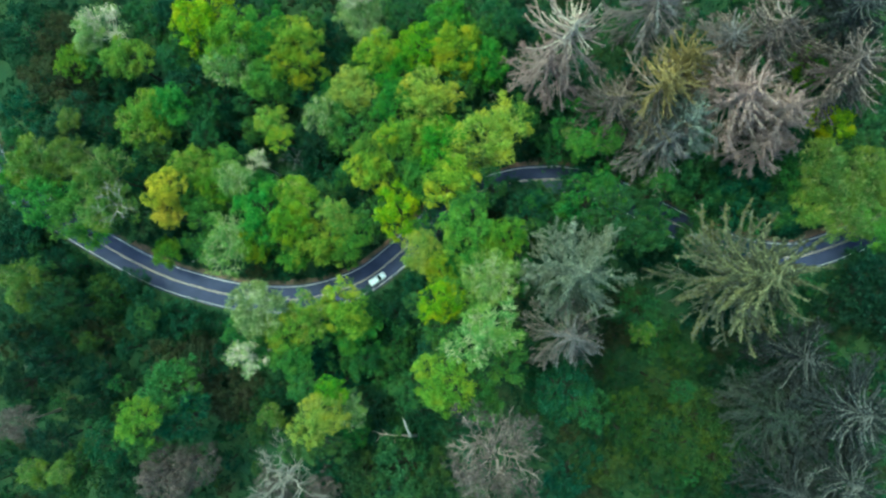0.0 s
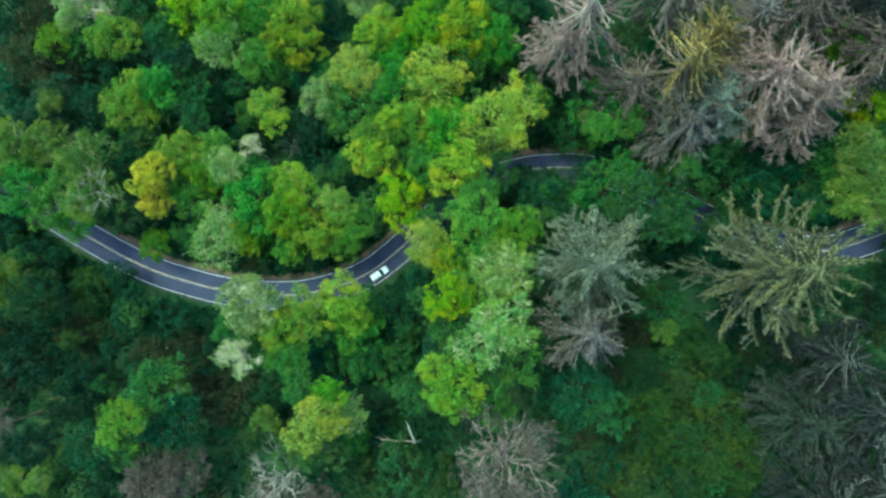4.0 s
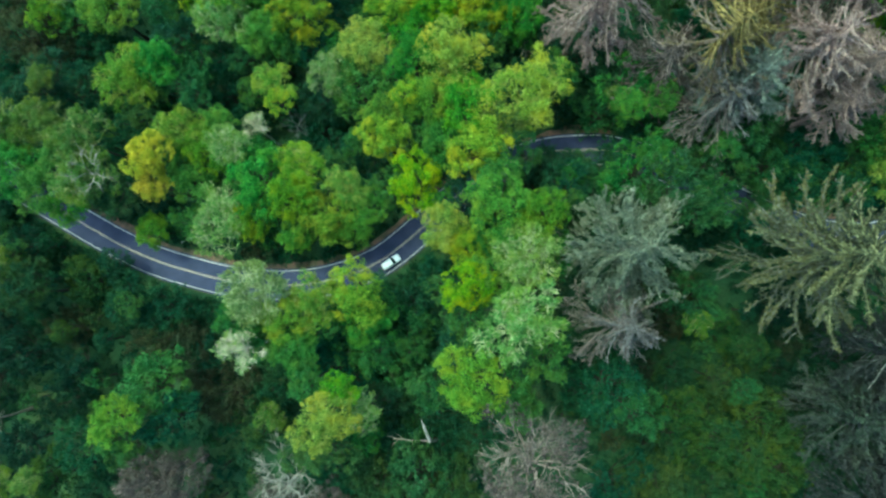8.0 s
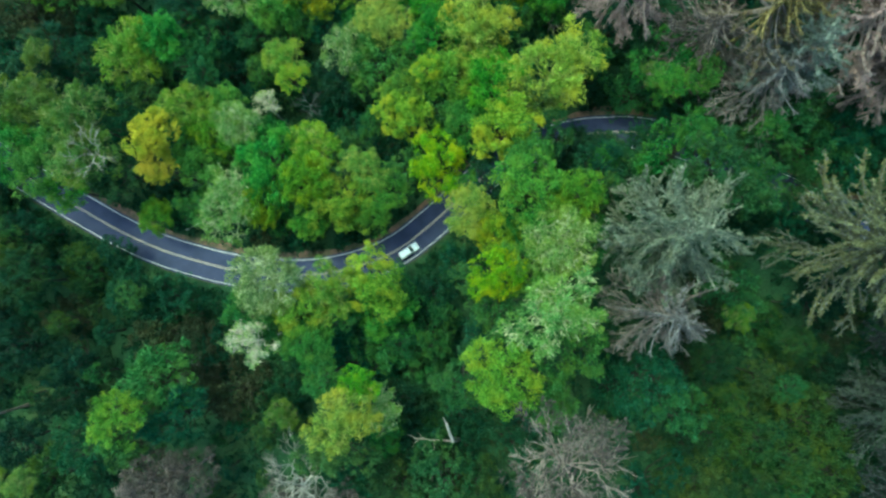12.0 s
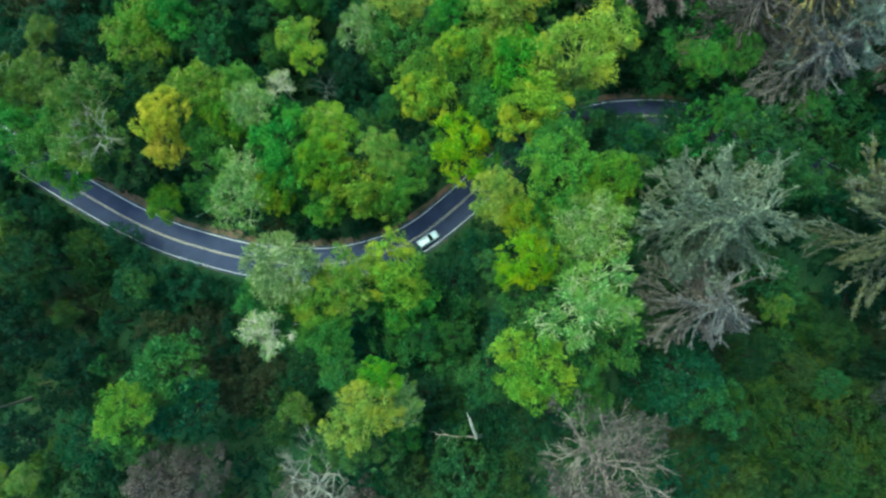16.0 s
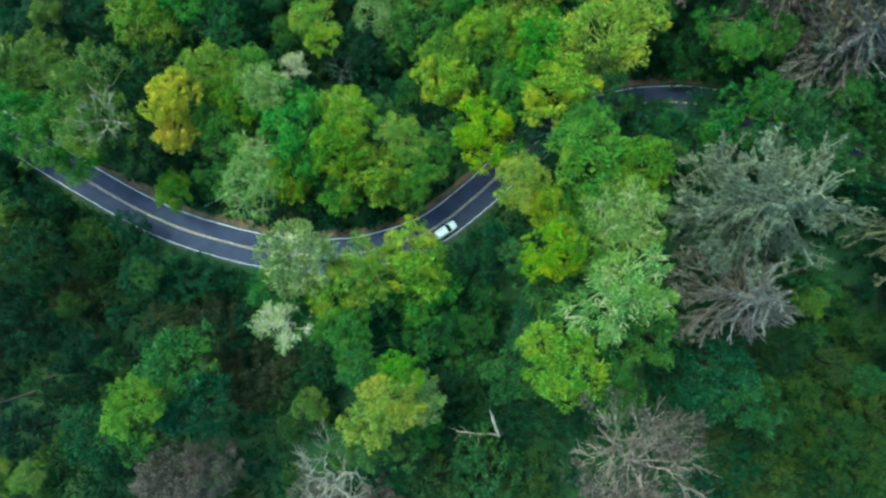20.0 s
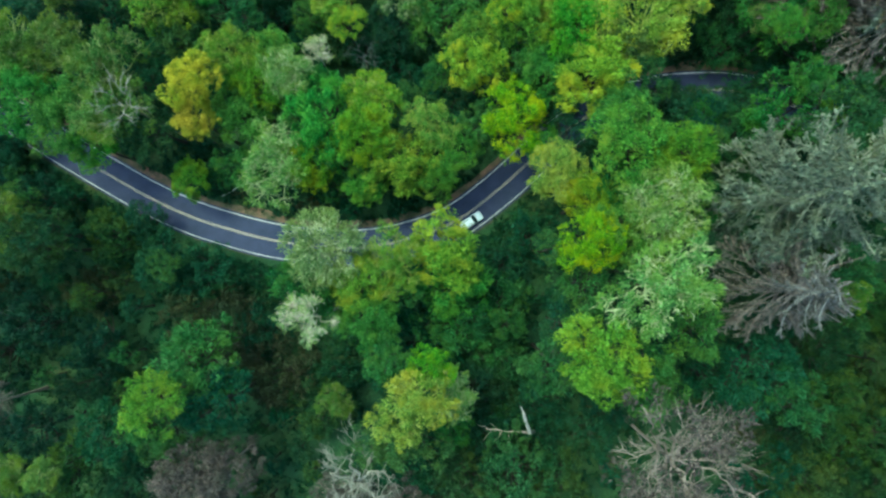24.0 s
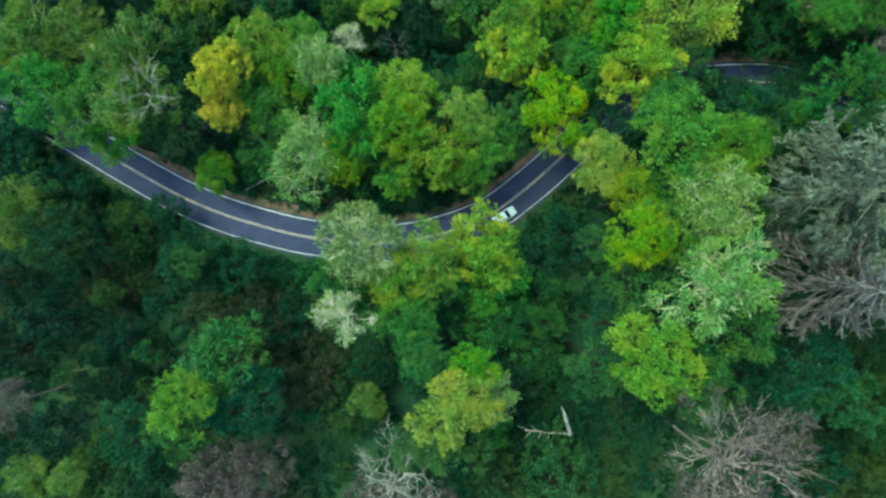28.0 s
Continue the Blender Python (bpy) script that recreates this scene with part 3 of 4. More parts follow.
def bare_variant(seed, limbs=6, level_end=4):
    """A leafless crown of radius 1: limbs that fork to fine twigs, one mesh each."""
    rng = np.random.default_rng(seed)
    made = []
    for i in range(limbs):
        wood = Tubes()

        def fork(a, way, size, r, level):
            b = np.array(a) + unit(way) * size
            wood.add(bend(rng, a, b, 5 if level < 3 else 3, 0.07), r, r * 0.55, 4 if level < 2 else 3)
            if level < level_end:
                for _ in range(4 if level < 3 else 5):
                    u = rng.uniform(0.45, 1.0)
                    w = unit(way) + rng.normal(size=3) * 0.55 + (0, 0, 0.12)
                    fork(np.array(a) * (1 - u) + b * u, w, size * rng.uniform(0.5, 0.75), r * 0.55, level + 1)

        a = i * 6.283 / limbs + rng.uniform(-0.4, 0.4)
        fork((0, 0, -0.7), np.array((math.cos(a) * 0.75, math.sin(a) * 0.75, 0.85)), 0.52, 0.016, 1)
        made.append(wood.mesh("limb"))
    return made


BARE = [bare_variant(90 + i) for i in range(2)]
BARE_THIN = [bare_variant(94 + i, 5, 3) for i in range(2)]
BARE_DENSE = [bare_variant(97, 12, 4)]


def bare_tree(x, y, top, r, bark, label, twigs="", limbs=BARE):
    """A leafless tree; twigs: the look of the fine dead twigs that fill its crown."""
    z0 = terrain(x, y)
    root = tagged(new("bare_tree"), label, "tree", "forest trees")
    root.location = (x, y, z0)
    mid = top - z0 - 0.75 * r
    trunk = part("trunk", tree_rng.choice(TRUNKS), bark, root)
    trunk.scale = (0.3, 0.3, max(mid - 0.6 * r, 1.0))
    turn = tree_rng.uniform(0, 6.28)
    for me in tree_rng.choice(limbs):
        ob = part("limb", me, bark, root)
        ob.location, ob.rotation_euler, ob.scale = (0, 0, mid), (0, 0, turn), (r, r, r * 0.9)
    if twigs:
        ob = part("twig_crown", tree_rng.choice(SPARSE if limbs is BARE_DENSE else THIN)[0], LEAF[twigs], root, "fine dead twigs")
        ob.location, ob.rotation_euler, ob.scale = (0, 0, mid - 0.3 * r), (0, 0, turn), (r * 0.8, r * 0.8, r * 0.7)
    TREE_SPOTS.append((x, y, r * 0.8))
    return root


broadleaf(-92.9, 67.3, 14.0, 7.4, "silver")
broadleaf(-85.8, 59.0, 14.0, 6.8, "lime")
broadleaf(-95.7, 64.3, 13.0, 4.5, "sage")
broadleaf(-101.8, 58.8, 10.0, 4.3, "lime")
broadleaf(-65.7, 68.4, 16.0, 8.0, "yellow")
broadleaf(-58.6, 64.2, 15.0, 7.1, "lime")
broadleaf(-59.5, 56.5, 14.0, 6.7, "sage")
broadleaf(-48.4, 64.0, 15.0, 6.2, "grass")
broadleaf(-42.0, 62.7, 16.0, 6.1, "yellow")
broadleaf(-41.0, 55.8, 15.0, 5.9, "yellow")
broadleaf(-48.9, 53.8, 13.0, 6.3, "grass")
broadleaf(-38.9, 51.2, 9.0, 5.2, "teal")
broadleaf(-74.2, 59.9, 12.0, 5.4, "mid")
broadleaf(-71.9, 53.9, 9.0, 6.4, "teal")
broadleaf(-79.8, 42.7, 16.0, 7.6, "pear")
broadleaf(-73.5, 45.9, 15.0, 5.6, "grass")
broadleaf(-70.6, 43.9, 10.0, 7.6, "mid")
broadleaf(-80.2, 34.8, 7.0, 5.9, "teal")
broadleaf(-47.6, 41.3, 12.0, 5.0, "pear")
broadleaf(-45.2, 36.4, 14.0, 3.1, "yellow")
broadleaf(-54.9, 49.0, 8.0, 4.0, "mid")
broadleaf(-101.3, 41.3, 13.0, 7.2, "teal")
broadleaf(-95.4, 43.0, 8.0, 6.2, "deep")
broadleaf(-110.9, 56.0, 9.0, 8.0, "olive")
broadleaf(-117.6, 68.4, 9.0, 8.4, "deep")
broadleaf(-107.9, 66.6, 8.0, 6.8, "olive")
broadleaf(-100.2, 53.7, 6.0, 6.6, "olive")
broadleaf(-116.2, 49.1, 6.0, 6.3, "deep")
broadleaf(-106.2, 30.5, 18.0, 7.5, "moss")
broadleaf(-97.3, 31.6, 17.0, 6.1, "moss")
broadleaf(-86.1, 26.8, 22.0, 6.7, "moss")
broadleaf(-102.8, 21.5, 17.0, 6.7, "grass")
broadleaf(-95.6, 18.4, 17.0, 7.0, "grass")
broadleaf(-85.4, 18.8, 21.0, 7.1, "moss")
broadleaf(-81.4, 17.5, 16.0, 6.1, "mid")
broadleaf(-92.6, 14.0, 13.0, 5.1, "grass")
broadleaf(-112.0, 24.9, 13.0, 5.4, "mid")
broadleaf(-69.4, 22.9, 24.0, 4.9, "golden")
broadleaf(-70.0, 17.3, 20.0, 4.3, "golden")
broadleaf(-64.9, 29.2, 20.0, 4.6, "pear")
broadleaf(-63.8, 19.2, 17.0, 6.4, "grass")
broadleaf(-59.8, 25.2, 18.0, 5.2, "lime")
broadleaf(-57.9, 30.3, 17.0, 4.9, "lime")
broadleaf(-54.5, 25.7, 20.0, 4.8, "sage")
broadleaf(-48.1, 17.4, 20.0, 7.1, "grass")
broadleaf(-56.5, 10.3, 18.0, 6.3, "sage")
broadleaf(-50.5, 9.9, 16.0, 5.3, "yellow")
broadleaf(-39.5, 21.8, 18.0, 5.4, "pear")
broadleaf(-40.8, 14.5, 21.0, 5.6, "lime")
broadleaf(-34.1, 10.7, 18.0, 6.6, "yellow")
broadleaf(-40.5, 7.5, 14.0, 5.0, "lime")
broadleaf(-28.8, 16.8, 21.0, 4.0, "pear")
broadleaf(-25.5, 12.4, 18.0, 4.9, "grass")
broadleaf(-29.1, 8.1, 15.0, 4.7, "lime")
broadleaf(-50.2, 30.8, 15.0, 3.4, "silver")
broadleaf(-76.1, 8.4, 8.0, 4.6, "lime")
broadleaf(-75.3, 12.1, 0.0, 3.9, "deep")
broadleaf(-72.6, 9.0, -1.0, 3.6, "mid")
broadleaf(-20.3, 58.4, 16.0, 5.9, "yellow")
broadleaf(-10.0, 59.0, 17.0, 5.5, "lime")
broadleaf(-26.2, 49.7, 15.0, 6.2, "straw")
broadleaf(-16.9, 53.1, 14.0, 5.9, "grass")
broadleaf(-7.7, 43.9, 22.0, 8.7, "straw")
broadleaf(-14.9, 44.9, 19.0, 5.4, "grass")
broadleaf(0.2, 57.3, 20.0, 8.0, "yellow")
broadleaf(6.4, 55.7, 18.0, 5.8, "grass")
broadleaf(-2.6, 66.2, 17.0, 6.4, "grass")
broadleaf(10.2, 67.4, 14.0, 5.9, "mid")
broadleaf(-12.7, 69.1, 14.0, 5.9, "mid")
broadleaf(-24.5, 68.7, 12.0, 6.0, "sage")
broadleaf(-26.9, 39.6, 14.0, 7.7, "fern")
broadleaf(-33.6, 43.0, 14.0, 5.0, "sage")
broadleaf(-20.9, 27.5, 20.0, 6.0, "yellow")
broadleaf(-22.0, 32.9, 17.0, 4.6, "lime")
broadleaf(-12.7, 35.5, 21.0, 6.8, "lime")
broadleaf(-3.9, 34.1, 21.0, 6.8, "grass")
broadleaf(8.3, 35.2, 25.0, 8.2, "straw")
broadleaf(4.1, 29.7, 22.0, 5.6, "moss")
broadleaf(-1.2, 24.0, 26.0, 7.3, "yellow")
broadleaf(-8.7, 26.2, 19.0, 5.2, "grass")
broadleaf(-14.5, 17.0, 22.0, 5.9, "yellow")
broadleaf(-6.9, 20.7, 14.0, 4.2, "teal")
broadleaf(-36.8, 38.8, 8.0, 5.6, "teal")
broadleaf(-8.1, 7.4, 28.0, 5.1, "straw")
broadleaf(-3.4, 3.2, 28.0, 4.6, "yellow")
broadleaf(2.5, 10.8, 33.0, 6.4, "lime")
broadleaf(10.3, 9.8, 32.0, 5.0, "lime")
broadleaf(7.3, 1.6, 34.0, 6.7, "sage")
broadleaf(0.7, -2.0, 30.0, 4.8, "lime")
broadleaf(-3.6, -3.8, 32.0, 4.7, "yellow")
broadleaf(5.2, -10.5, 39.0, 7.6, "sage")
broadleaf(-2.5, -10.3, 27.0, 5.7, "fern")
broadleaf(-2.9, -20.9, 38.0, 6.7, "lime")
broadleaf(4.2, -22.1, 34.0, 5.4, "fern")
broadleaf(-6.3, -17.4, 25.0, 4.7, "teal")
broadleaf(-44.8, -5.5, 31.0, 6.8, "sage")
broadleaf(-39.3, -11.0, 27.0, 5.7, "yellow")
broadleaf(-34.0, -7.4, 28.0, 5.6, "pear")
broadleaf(-25.8, -6.0, 27.0, 7.0, "yellow")
broadleaf(-25.6, -10.7, 22.0, 6.2, "grass")
broadleaf(-47.3, -16.4, 29.0, 4.4, "silver")
broadleaf(-37.9, -16.4, 26.0, 5.4, "grass")
broadleaf(-30.2, -28.8, 34.0, 6.3, "straw")
broadleaf(-34.5, -23.1, 28.0, 4.6, "fern")
broadleaf(-23.5, -28.4, 25.0, 3.4, "sage")
broadleaf(-25.6, -35.9, 17.0, 6.7, "mid")
broadleaf(-20.8, -30.0, 13.0, 6.0, "teal")
broadleaf(-72.1, -30.2, 28.0, 4.8, "lime")
broadleaf(-67.9, -24.3, 24.0, 8.6, "fern")
broadleaf(-64.0, -31.5, 22.5, 6.2, "deep")
broadleaf(-73.1, -37.7, 20.0, 4.6, "fern")
broadleaf(-109.9, -0.6, 15.0, 6.2, "moss")
broadleaf(-102.8, -2.6, 12.5, 5.8, "dull")
broadleaf(-100.2, -5.2, 16.5, 6.1, "murk")
broadleaf(-113.8, -5.2, 10.0, 5.3, "teal")
broadleaf(-92.4, -3.6, 2.0, 7.2, "dull")
broadleaf(-80.5, -8.3, 10.5, 6.2, "teal")
broadleaf(-72.5, -9.8, 5.5, 6.1, "teal")
broadleaf(-86.7, 0.5, 5.5, 4.8, "deep")
broadleaf(-66.2, -20.6, 6.0, 6.8, "olive")
broadleaf(-75.1, -17.2, 3.0, 5.5, "olive")
broadleaf(-56.5, -28.4, 8.0, 7.7, "olive")
broadleaf(-60.6, -20.2, 7.5, 5.5, "deep")
broadleaf(-47.6, -33.8, 12.0, 6.0, "dull")
broadleaf(-46.5, -28.3, 9.0, 6.0, "teal")
broadleaf(-96.8, -14.4, 4.5, 5.5, "olive")
broadleaf(-105.4, -20.2, 9.5, 6.9, "shade")
broadleaf(-112.9, -15.8, 4.0, 6.3, "shade")
broadleaf(-116.3, -26.3, 2.0, 6.3, "shade")
broadleaf(-94.2, -23.4, 6.5, 6.2, "shade")
broadleaf(-98.0, -43.6, 23.0, 4.0, "moss")
broadleaf(-95.5, -47.1, 21.0, 5.1, "teal")
broadleaf(-91.7, -46.1, 22.0, 7.3, "dull")
broadleaf(-83.4, -37.9, 20.5, 6.0, "teal")
broadleaf(-98.9, -38.5, 17.5, 5.7, "shade")
broadleaf(-81.8, -47.2, 16.0, 5.9, "teal")
broadleaf(-95.9, -31.4, 6.0, 6.0, "shade")
broadleaf(-118.7, 16.0, 2.0, 7.1, "deep")
broadleaf(-121.4, 9.7, 3.0, 6.4, "deep")
broadleaf(-108.0, 5.0, 5.0, 5.7, "deep")
broadleaf(-116.4, -12.7, 4.0, 4.7, "olive")
broadleaf(-23.1, -18.5, 17.0, 6.7, "fern")
broadleaf(-16.6, -14.8, 14.0, 6.5, "mid")
broadleaf(-15.6, -8.1, 10.0, 6.4, "teal")
broadleaf(-30.7, -21.4, 6.0, 6.9, "deep")
broadleaf(-15.2, -24.4, 14.0, 6.5, "mid")
broadleaf(-23.3, -8.2, 7.0, 6.2, "teal")
broadleaf(-9.9, -2.4, 10.0, 5.2, "teal")
broadleaf(-22.1, -43.6, 22.0, 7.0, "dull")
broadleaf(-13.4, -42.4, 24.0, 7.5, "mid")
broadleaf(-6.5, -44.7, 22.0, 6.2, "dull")
broadleaf(-31.6, -43.4, 14.0, 5.9, "deep")
broadleaf(-18.6, -38.0, 8.0, 5.6, "deep")
broadleaf(-9.8, -31.9, 10.0, 5.5, "teal")
broadleaf(23.9, -22.7, 27.0, 7.3, "teal")
broadleaf(28.3, -27.9, 26.5, 5.0, "mid")
broadleaf(20.3, -25.2, 16.0, 6.1, "teal")
broadleaf(18.4, -19.3, 10.0, 5.5, "deep")
broadleaf(38.6, -11.9, 13.5, 5.1, "olive")
broadleaf(44.9, -8.4, 16.0, 6.7, "mid")
broadleaf(41.9, -5.1, 12.0, 5.1, "olive")
broadleaf(55.9, -17.0, 17.5, 3.7, "murk")
broadleaf(50.5, -13.3, 11.0, 4.9, "dull")
broadleaf(50.3, -25.3, 12.0, 5.8, "dull")
broadleaf(39.8, -21.4, 16.5, 5.3, "murk")
broadleaf(39.5, -30.1, 14.5, 6.1, "dull")
broadleaf(56.9, -31.3, 18.5, 6.1, "dull")
broadleaf(45.8, -37.9, 14.0, 6.5, "dull")
broadleaf(33.9, -36.1, 12.0, 5.3, "murk")
broadleaf(60.5, -41.4, 19.5, 6.2, "dull")
broadleaf(36.0, -43.5, 16.5, 6.2, "dull")
broadleaf(47.8, -47.3, 20.5, 6.0, "murk")
broadleaf(25.9, -44.4, 14.0, 6.8, "deep")
broadleaf(30.8, -49.0, 14.0, 5.0, "olive")
broadleaf(66.2, -27.1, 12.0, 6.0, "shade")
broadleaf(62.6, -21.7, 11.0, 5.5, "shade")
broadleaf(67.1, -47.8, 15.0, 6.8, "shade")
broadleaf(57.7, -50.4, 12.0, 5.3, "murk")
broadleaf(52.7, -37.7, 20.5, 4.3, "dull")
broadleaf(32.1, 35.7, 22.0, 7.9, "fern")
broadleaf(27.4, 40.2, 15.0, 5.9, "mid")
broadleaf(21.9, 48.3, 10.0, 6.4, "deep")
broadleaf(17.9, 37.4, 6.0, 4.7, "deep")
broadleaf(26.1, 35.0, 10.0, 5.5, "mid")
broadleaf(38.3, 29.6, 15.0, 6.2, "mid")
broadleaf(50.9, 25.2, 24.0, 7.5, "mid")
broadleaf(60.5, 22.4, 16.0, 6.4, "mid")
broadleaf(46.9, 27.9, 16.0, 5.9, "mid")
broadleaf(69.3, 25.9, 12.0, 7.2, "deep")
broadleaf(75.7, 30.1, 12.0, 6.9, "mid")
broadleaf(30.7, 19.7, 24.0, 6.6, "fern")
broadleaf(30.4, 24.2, 9.0, 4.9, "teal")
broadleaf(35.8, 14.6, 31.0, 6.8, "mid")
broadleaf(39.9, 10.6, 29.0, 5.9, "mid")
broadleaf(17.6, 17.3, 19.0, 6.0, "teal")
broadleaf(12.6, 21.9, 15.0, 5.0, "teal")
broadleaf(22.8, 13.8, 20.0, 5.1, "mid")
broadleaf(46.0, 22.7, 14.0, 5.0, "mid")
broadleaf(68.5, 17.9, 6.0, 4.7, "deep")
broadleaf(79.2, 25.4, 14.0, 6.5, "mid")
broadleaf(86.6, 53.6, 17.0, 6.1, "lime")
broadleaf(89.5, 38.0, 20.0, 5.7, "yellow")
broadleaf(96.3, 36.7, 20.0, 6.8, "mid")
broadleaf(85.7, 27.0, 24.0, 7.0, "moss")
broadleaf(94.6, 25.0, 24.0, 7.7, "moss")
broadleaf(85.0, 19.0, 20.0, 5.8, "pear")
broadleaf(92.9, 16.8, 22.0, 7.0, "moss")
broadleaf(99.1, 13.6, 20.0, 6.3, "grass")
broadleaf(82.3, 35.2, 14.0, 6.5, "deep")
broadleaf(82.3, 17.5, 10.0, 5.5, "deep")
broadleaf(97.7, -2.4, 10.0, 9.1, "shade")
broadleaf(105.7, 3.3, 8.0, 6.8, "shade")
broadleaf(92.5, -5.3, 6.0, 6.9, "shade")
broadleaf(104.1, -10.8, 10.0, 8.2, "shade")
broadleaf(74.0, -19.4, 8.0, 6.8, "shade")
broadleaf(61.5, -8.1, 8.0, 6.2, "shade")
broadleaf(29.6, 51.9, 8.0, 6.2, "deep")
broadleaf(12.1, 52.6, 6.0, 5.6, "deep")
broadleaf(16.5, 68.5, 8.0, 5.6, "deep")
broadleaf(42.9, 65.3, 8.0, 6.2, "mid")
broadleaf(45.6, 54.6, 8.0, 5.3, "deep")
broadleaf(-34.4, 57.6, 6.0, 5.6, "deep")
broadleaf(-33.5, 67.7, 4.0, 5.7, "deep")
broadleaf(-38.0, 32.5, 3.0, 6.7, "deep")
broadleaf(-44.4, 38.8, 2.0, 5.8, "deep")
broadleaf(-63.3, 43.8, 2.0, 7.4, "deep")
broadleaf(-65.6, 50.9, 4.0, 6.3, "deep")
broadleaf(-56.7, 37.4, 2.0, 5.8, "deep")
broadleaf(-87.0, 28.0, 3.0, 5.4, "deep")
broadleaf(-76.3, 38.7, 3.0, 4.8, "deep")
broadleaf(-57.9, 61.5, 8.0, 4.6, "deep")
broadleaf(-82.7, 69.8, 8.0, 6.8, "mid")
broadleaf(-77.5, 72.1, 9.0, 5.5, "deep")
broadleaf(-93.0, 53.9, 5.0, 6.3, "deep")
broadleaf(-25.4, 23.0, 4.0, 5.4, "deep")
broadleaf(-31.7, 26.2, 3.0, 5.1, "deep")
broadleaf(-4.9, 13.9, 22.0, 5.0, "teal")
broadleaf(-9.4, 13.3, 18.0, 3.8, "grass")
broadleaf(2.4, 18.1, 26.0, 5.2, "grass")
broadleaf(7.8, 22.9, 22.0, 4.5, "mid")
broadleaf(17.7, 21.9, 13.0, 5.1, "teal")
broadleaf(24.7, 21.6, 13.0, 5.1, "teal")
broadleaf(47.4, 12.4, 19.0, 4.3, "mid")
broadleaf(45.0, 20.9, 21.0, 4.8, "mid")
broadleaf(57.8, 10.2, 9.0, 4.6, "deep")
broadleaf(45.1, 14.7, 20.0, 3.7, "mid")
broadleaf(67.5, 7.7, 6.0, 4.1, "deep")
broadleaf(-25.8, 73.1, 17.0, 4.6, "silver")
broadleaf(-15.7, -37.3, 8.0, 4.9, "murk")
broadleaf(-8.8, -39.0, 8.0, 4.6, "deep")
broadleaf(-17.2, -31.4, 7.0, 4.7, "murk")
broadleaf(-10.6, -41.8, 9.0, 4.6, "olive")
broadleaf(21.4, 22.3, 11.0, 4.1, "mid")
broadleaf(13.5, 22.6, 12.0, 3.9, "teal")
broadleaf(68.4, 21.8, 10.0, 5.5, "mid")
broadleaf(78.1, 18.9, 10.0, 5.2, "deep")
broadleaf(-114.5, 28.5, 13.0, 4.5, "grass")
broadleaf(-116.6, 35.3, 12.0, 4.5, "mid")
broadleaf(-115.2, 16.8, 5.0, 4.7, "deep")
broadleaf(-119.5, 25.6, 9.0, 5.2, "mid")
# lower, darker companions added beside bright crowns, mostly on their shaded side
broadleaf(-95.0, 59.9, 9.0, 5.1, "fern")
broadleaf(-69.2, 62.9, 11.0, 5.9, "fern")
broadleaf(-54.8, 62.3, 10.0, 5.2, "fern")
broadleaf(-56.0, 54.5, 9.0, 4.9, "fern")
broadleaf(-47.7, 60.3, 10.0, 4.6, "fern")
broadleaf(-38.2, 67.6, 11.0, 4.5, "fern")
broadleaf(-43.5, 52.0, 10.0, 4.3, "fern")
broadleaf(-48.1, 49.8, 8.0, 4.6, "fern")
broadleaf(-78.2, 36.7, 11.0, 5.6, "fern")
broadleaf(-53.8, 41.0, 7.0, 4.4, "fern")
broadleaf(-67.2, 24.6, 15.0, 3.7, "fern")
broadleaf(-59.8, 19.8, 12.0, 4.7, "fern")
broadleaf(-49.9, 25.0, 15.0, 4.6, "fern")
broadleaf(-47.1, 11.8, 15.0, 5.3, "fern")
broadleaf(-64.2, 10.0, 13.0, 4.6, "fern")
broadleaf(-48.0, 7.5, 11.0, 3.8, "fern")
broadleaf(-34.6, 22.4, 13.0, 4.9, "fern")
broadleaf(-40.2, 10.1, 16.0, 4.1, "fern")
broadleaf(-25.1, 56.5, 11.0, 4.2, "fern")
broadleaf(-8.5, 56.0, 12.0, 4.1, "fern")
broadleaf(-32.8, 50.5, 10.0, 4.6, "fern")
broadleaf(-12.6, 57.5, 9.0, 4.3, "fern")
broadleaf(-0.8, 49.2, 17.0, 6.4, "fern")
broadleaf(-19.2, 42.9, 14.0, 4.0, "fern")
broadleaf(6.7, 62.8, 15.0, 5.9, "fern")
broadleaf(8.4, 52.3, 13.0, 4.2, "fern")
broadleaf(2.5, 71.3, 12.0, 4.7, "fern")
broadleaf(-19.5, 70.7, 7.0, 4.4, "fern")
broadleaf(-27.1, 27.7, 15.0, 4.4, "fern")
broadleaf(-14.6, 30.4, 16.0, 5.0, "fern")
broadleaf(1.5, 38.2, 16.0, 5.0, "fern")
broadleaf(15.3, 40.0, 20.0, 6.1, "fern")
broadleaf(-12.6, 23.8, 14.0, 3.7, "fern")
broadleaf(-20.5, 16.9, 17.0, 4.4, "fern")
broadleaf(1.2, 5.3, 28.0, 4.8, "fern")
broadleaf(14.0, 12.4, 27.0, 4.1, "fern")
broadleaf(13.6, 1.7, 29.0, 4.9, "fern")
broadleaf(4.3, -4.5, 25.0, 3.4, "fern")
broadleaf(-8.0, -4.5, 27.0, 3.4, "fern")
broadleaf(11.1, -14.8, 34.0, 5.6, "fern")
broadleaf(-9.1, -22.5, 33.0, 4.9, "fern")
broadleaf(6.0, -27.4, 29.0, 4.0, "fern")
broadleaf(-47.7, -11.8, 26.0, 5.0, "fern")
broadleaf(-44.5, -14.7, 22.0, 4.2, "fern")
broadleaf(-33.2, -12.4, 23.0, 4.2, "fern")
broadleaf(-21.5, -8.2, 17.0, 4.5, "fern")
broadleaf(-37.4, -21.5, 21.0, 4.0, "fern")
broadleaf(-31.9, -35.3, 29.0, 5.7, "fern")
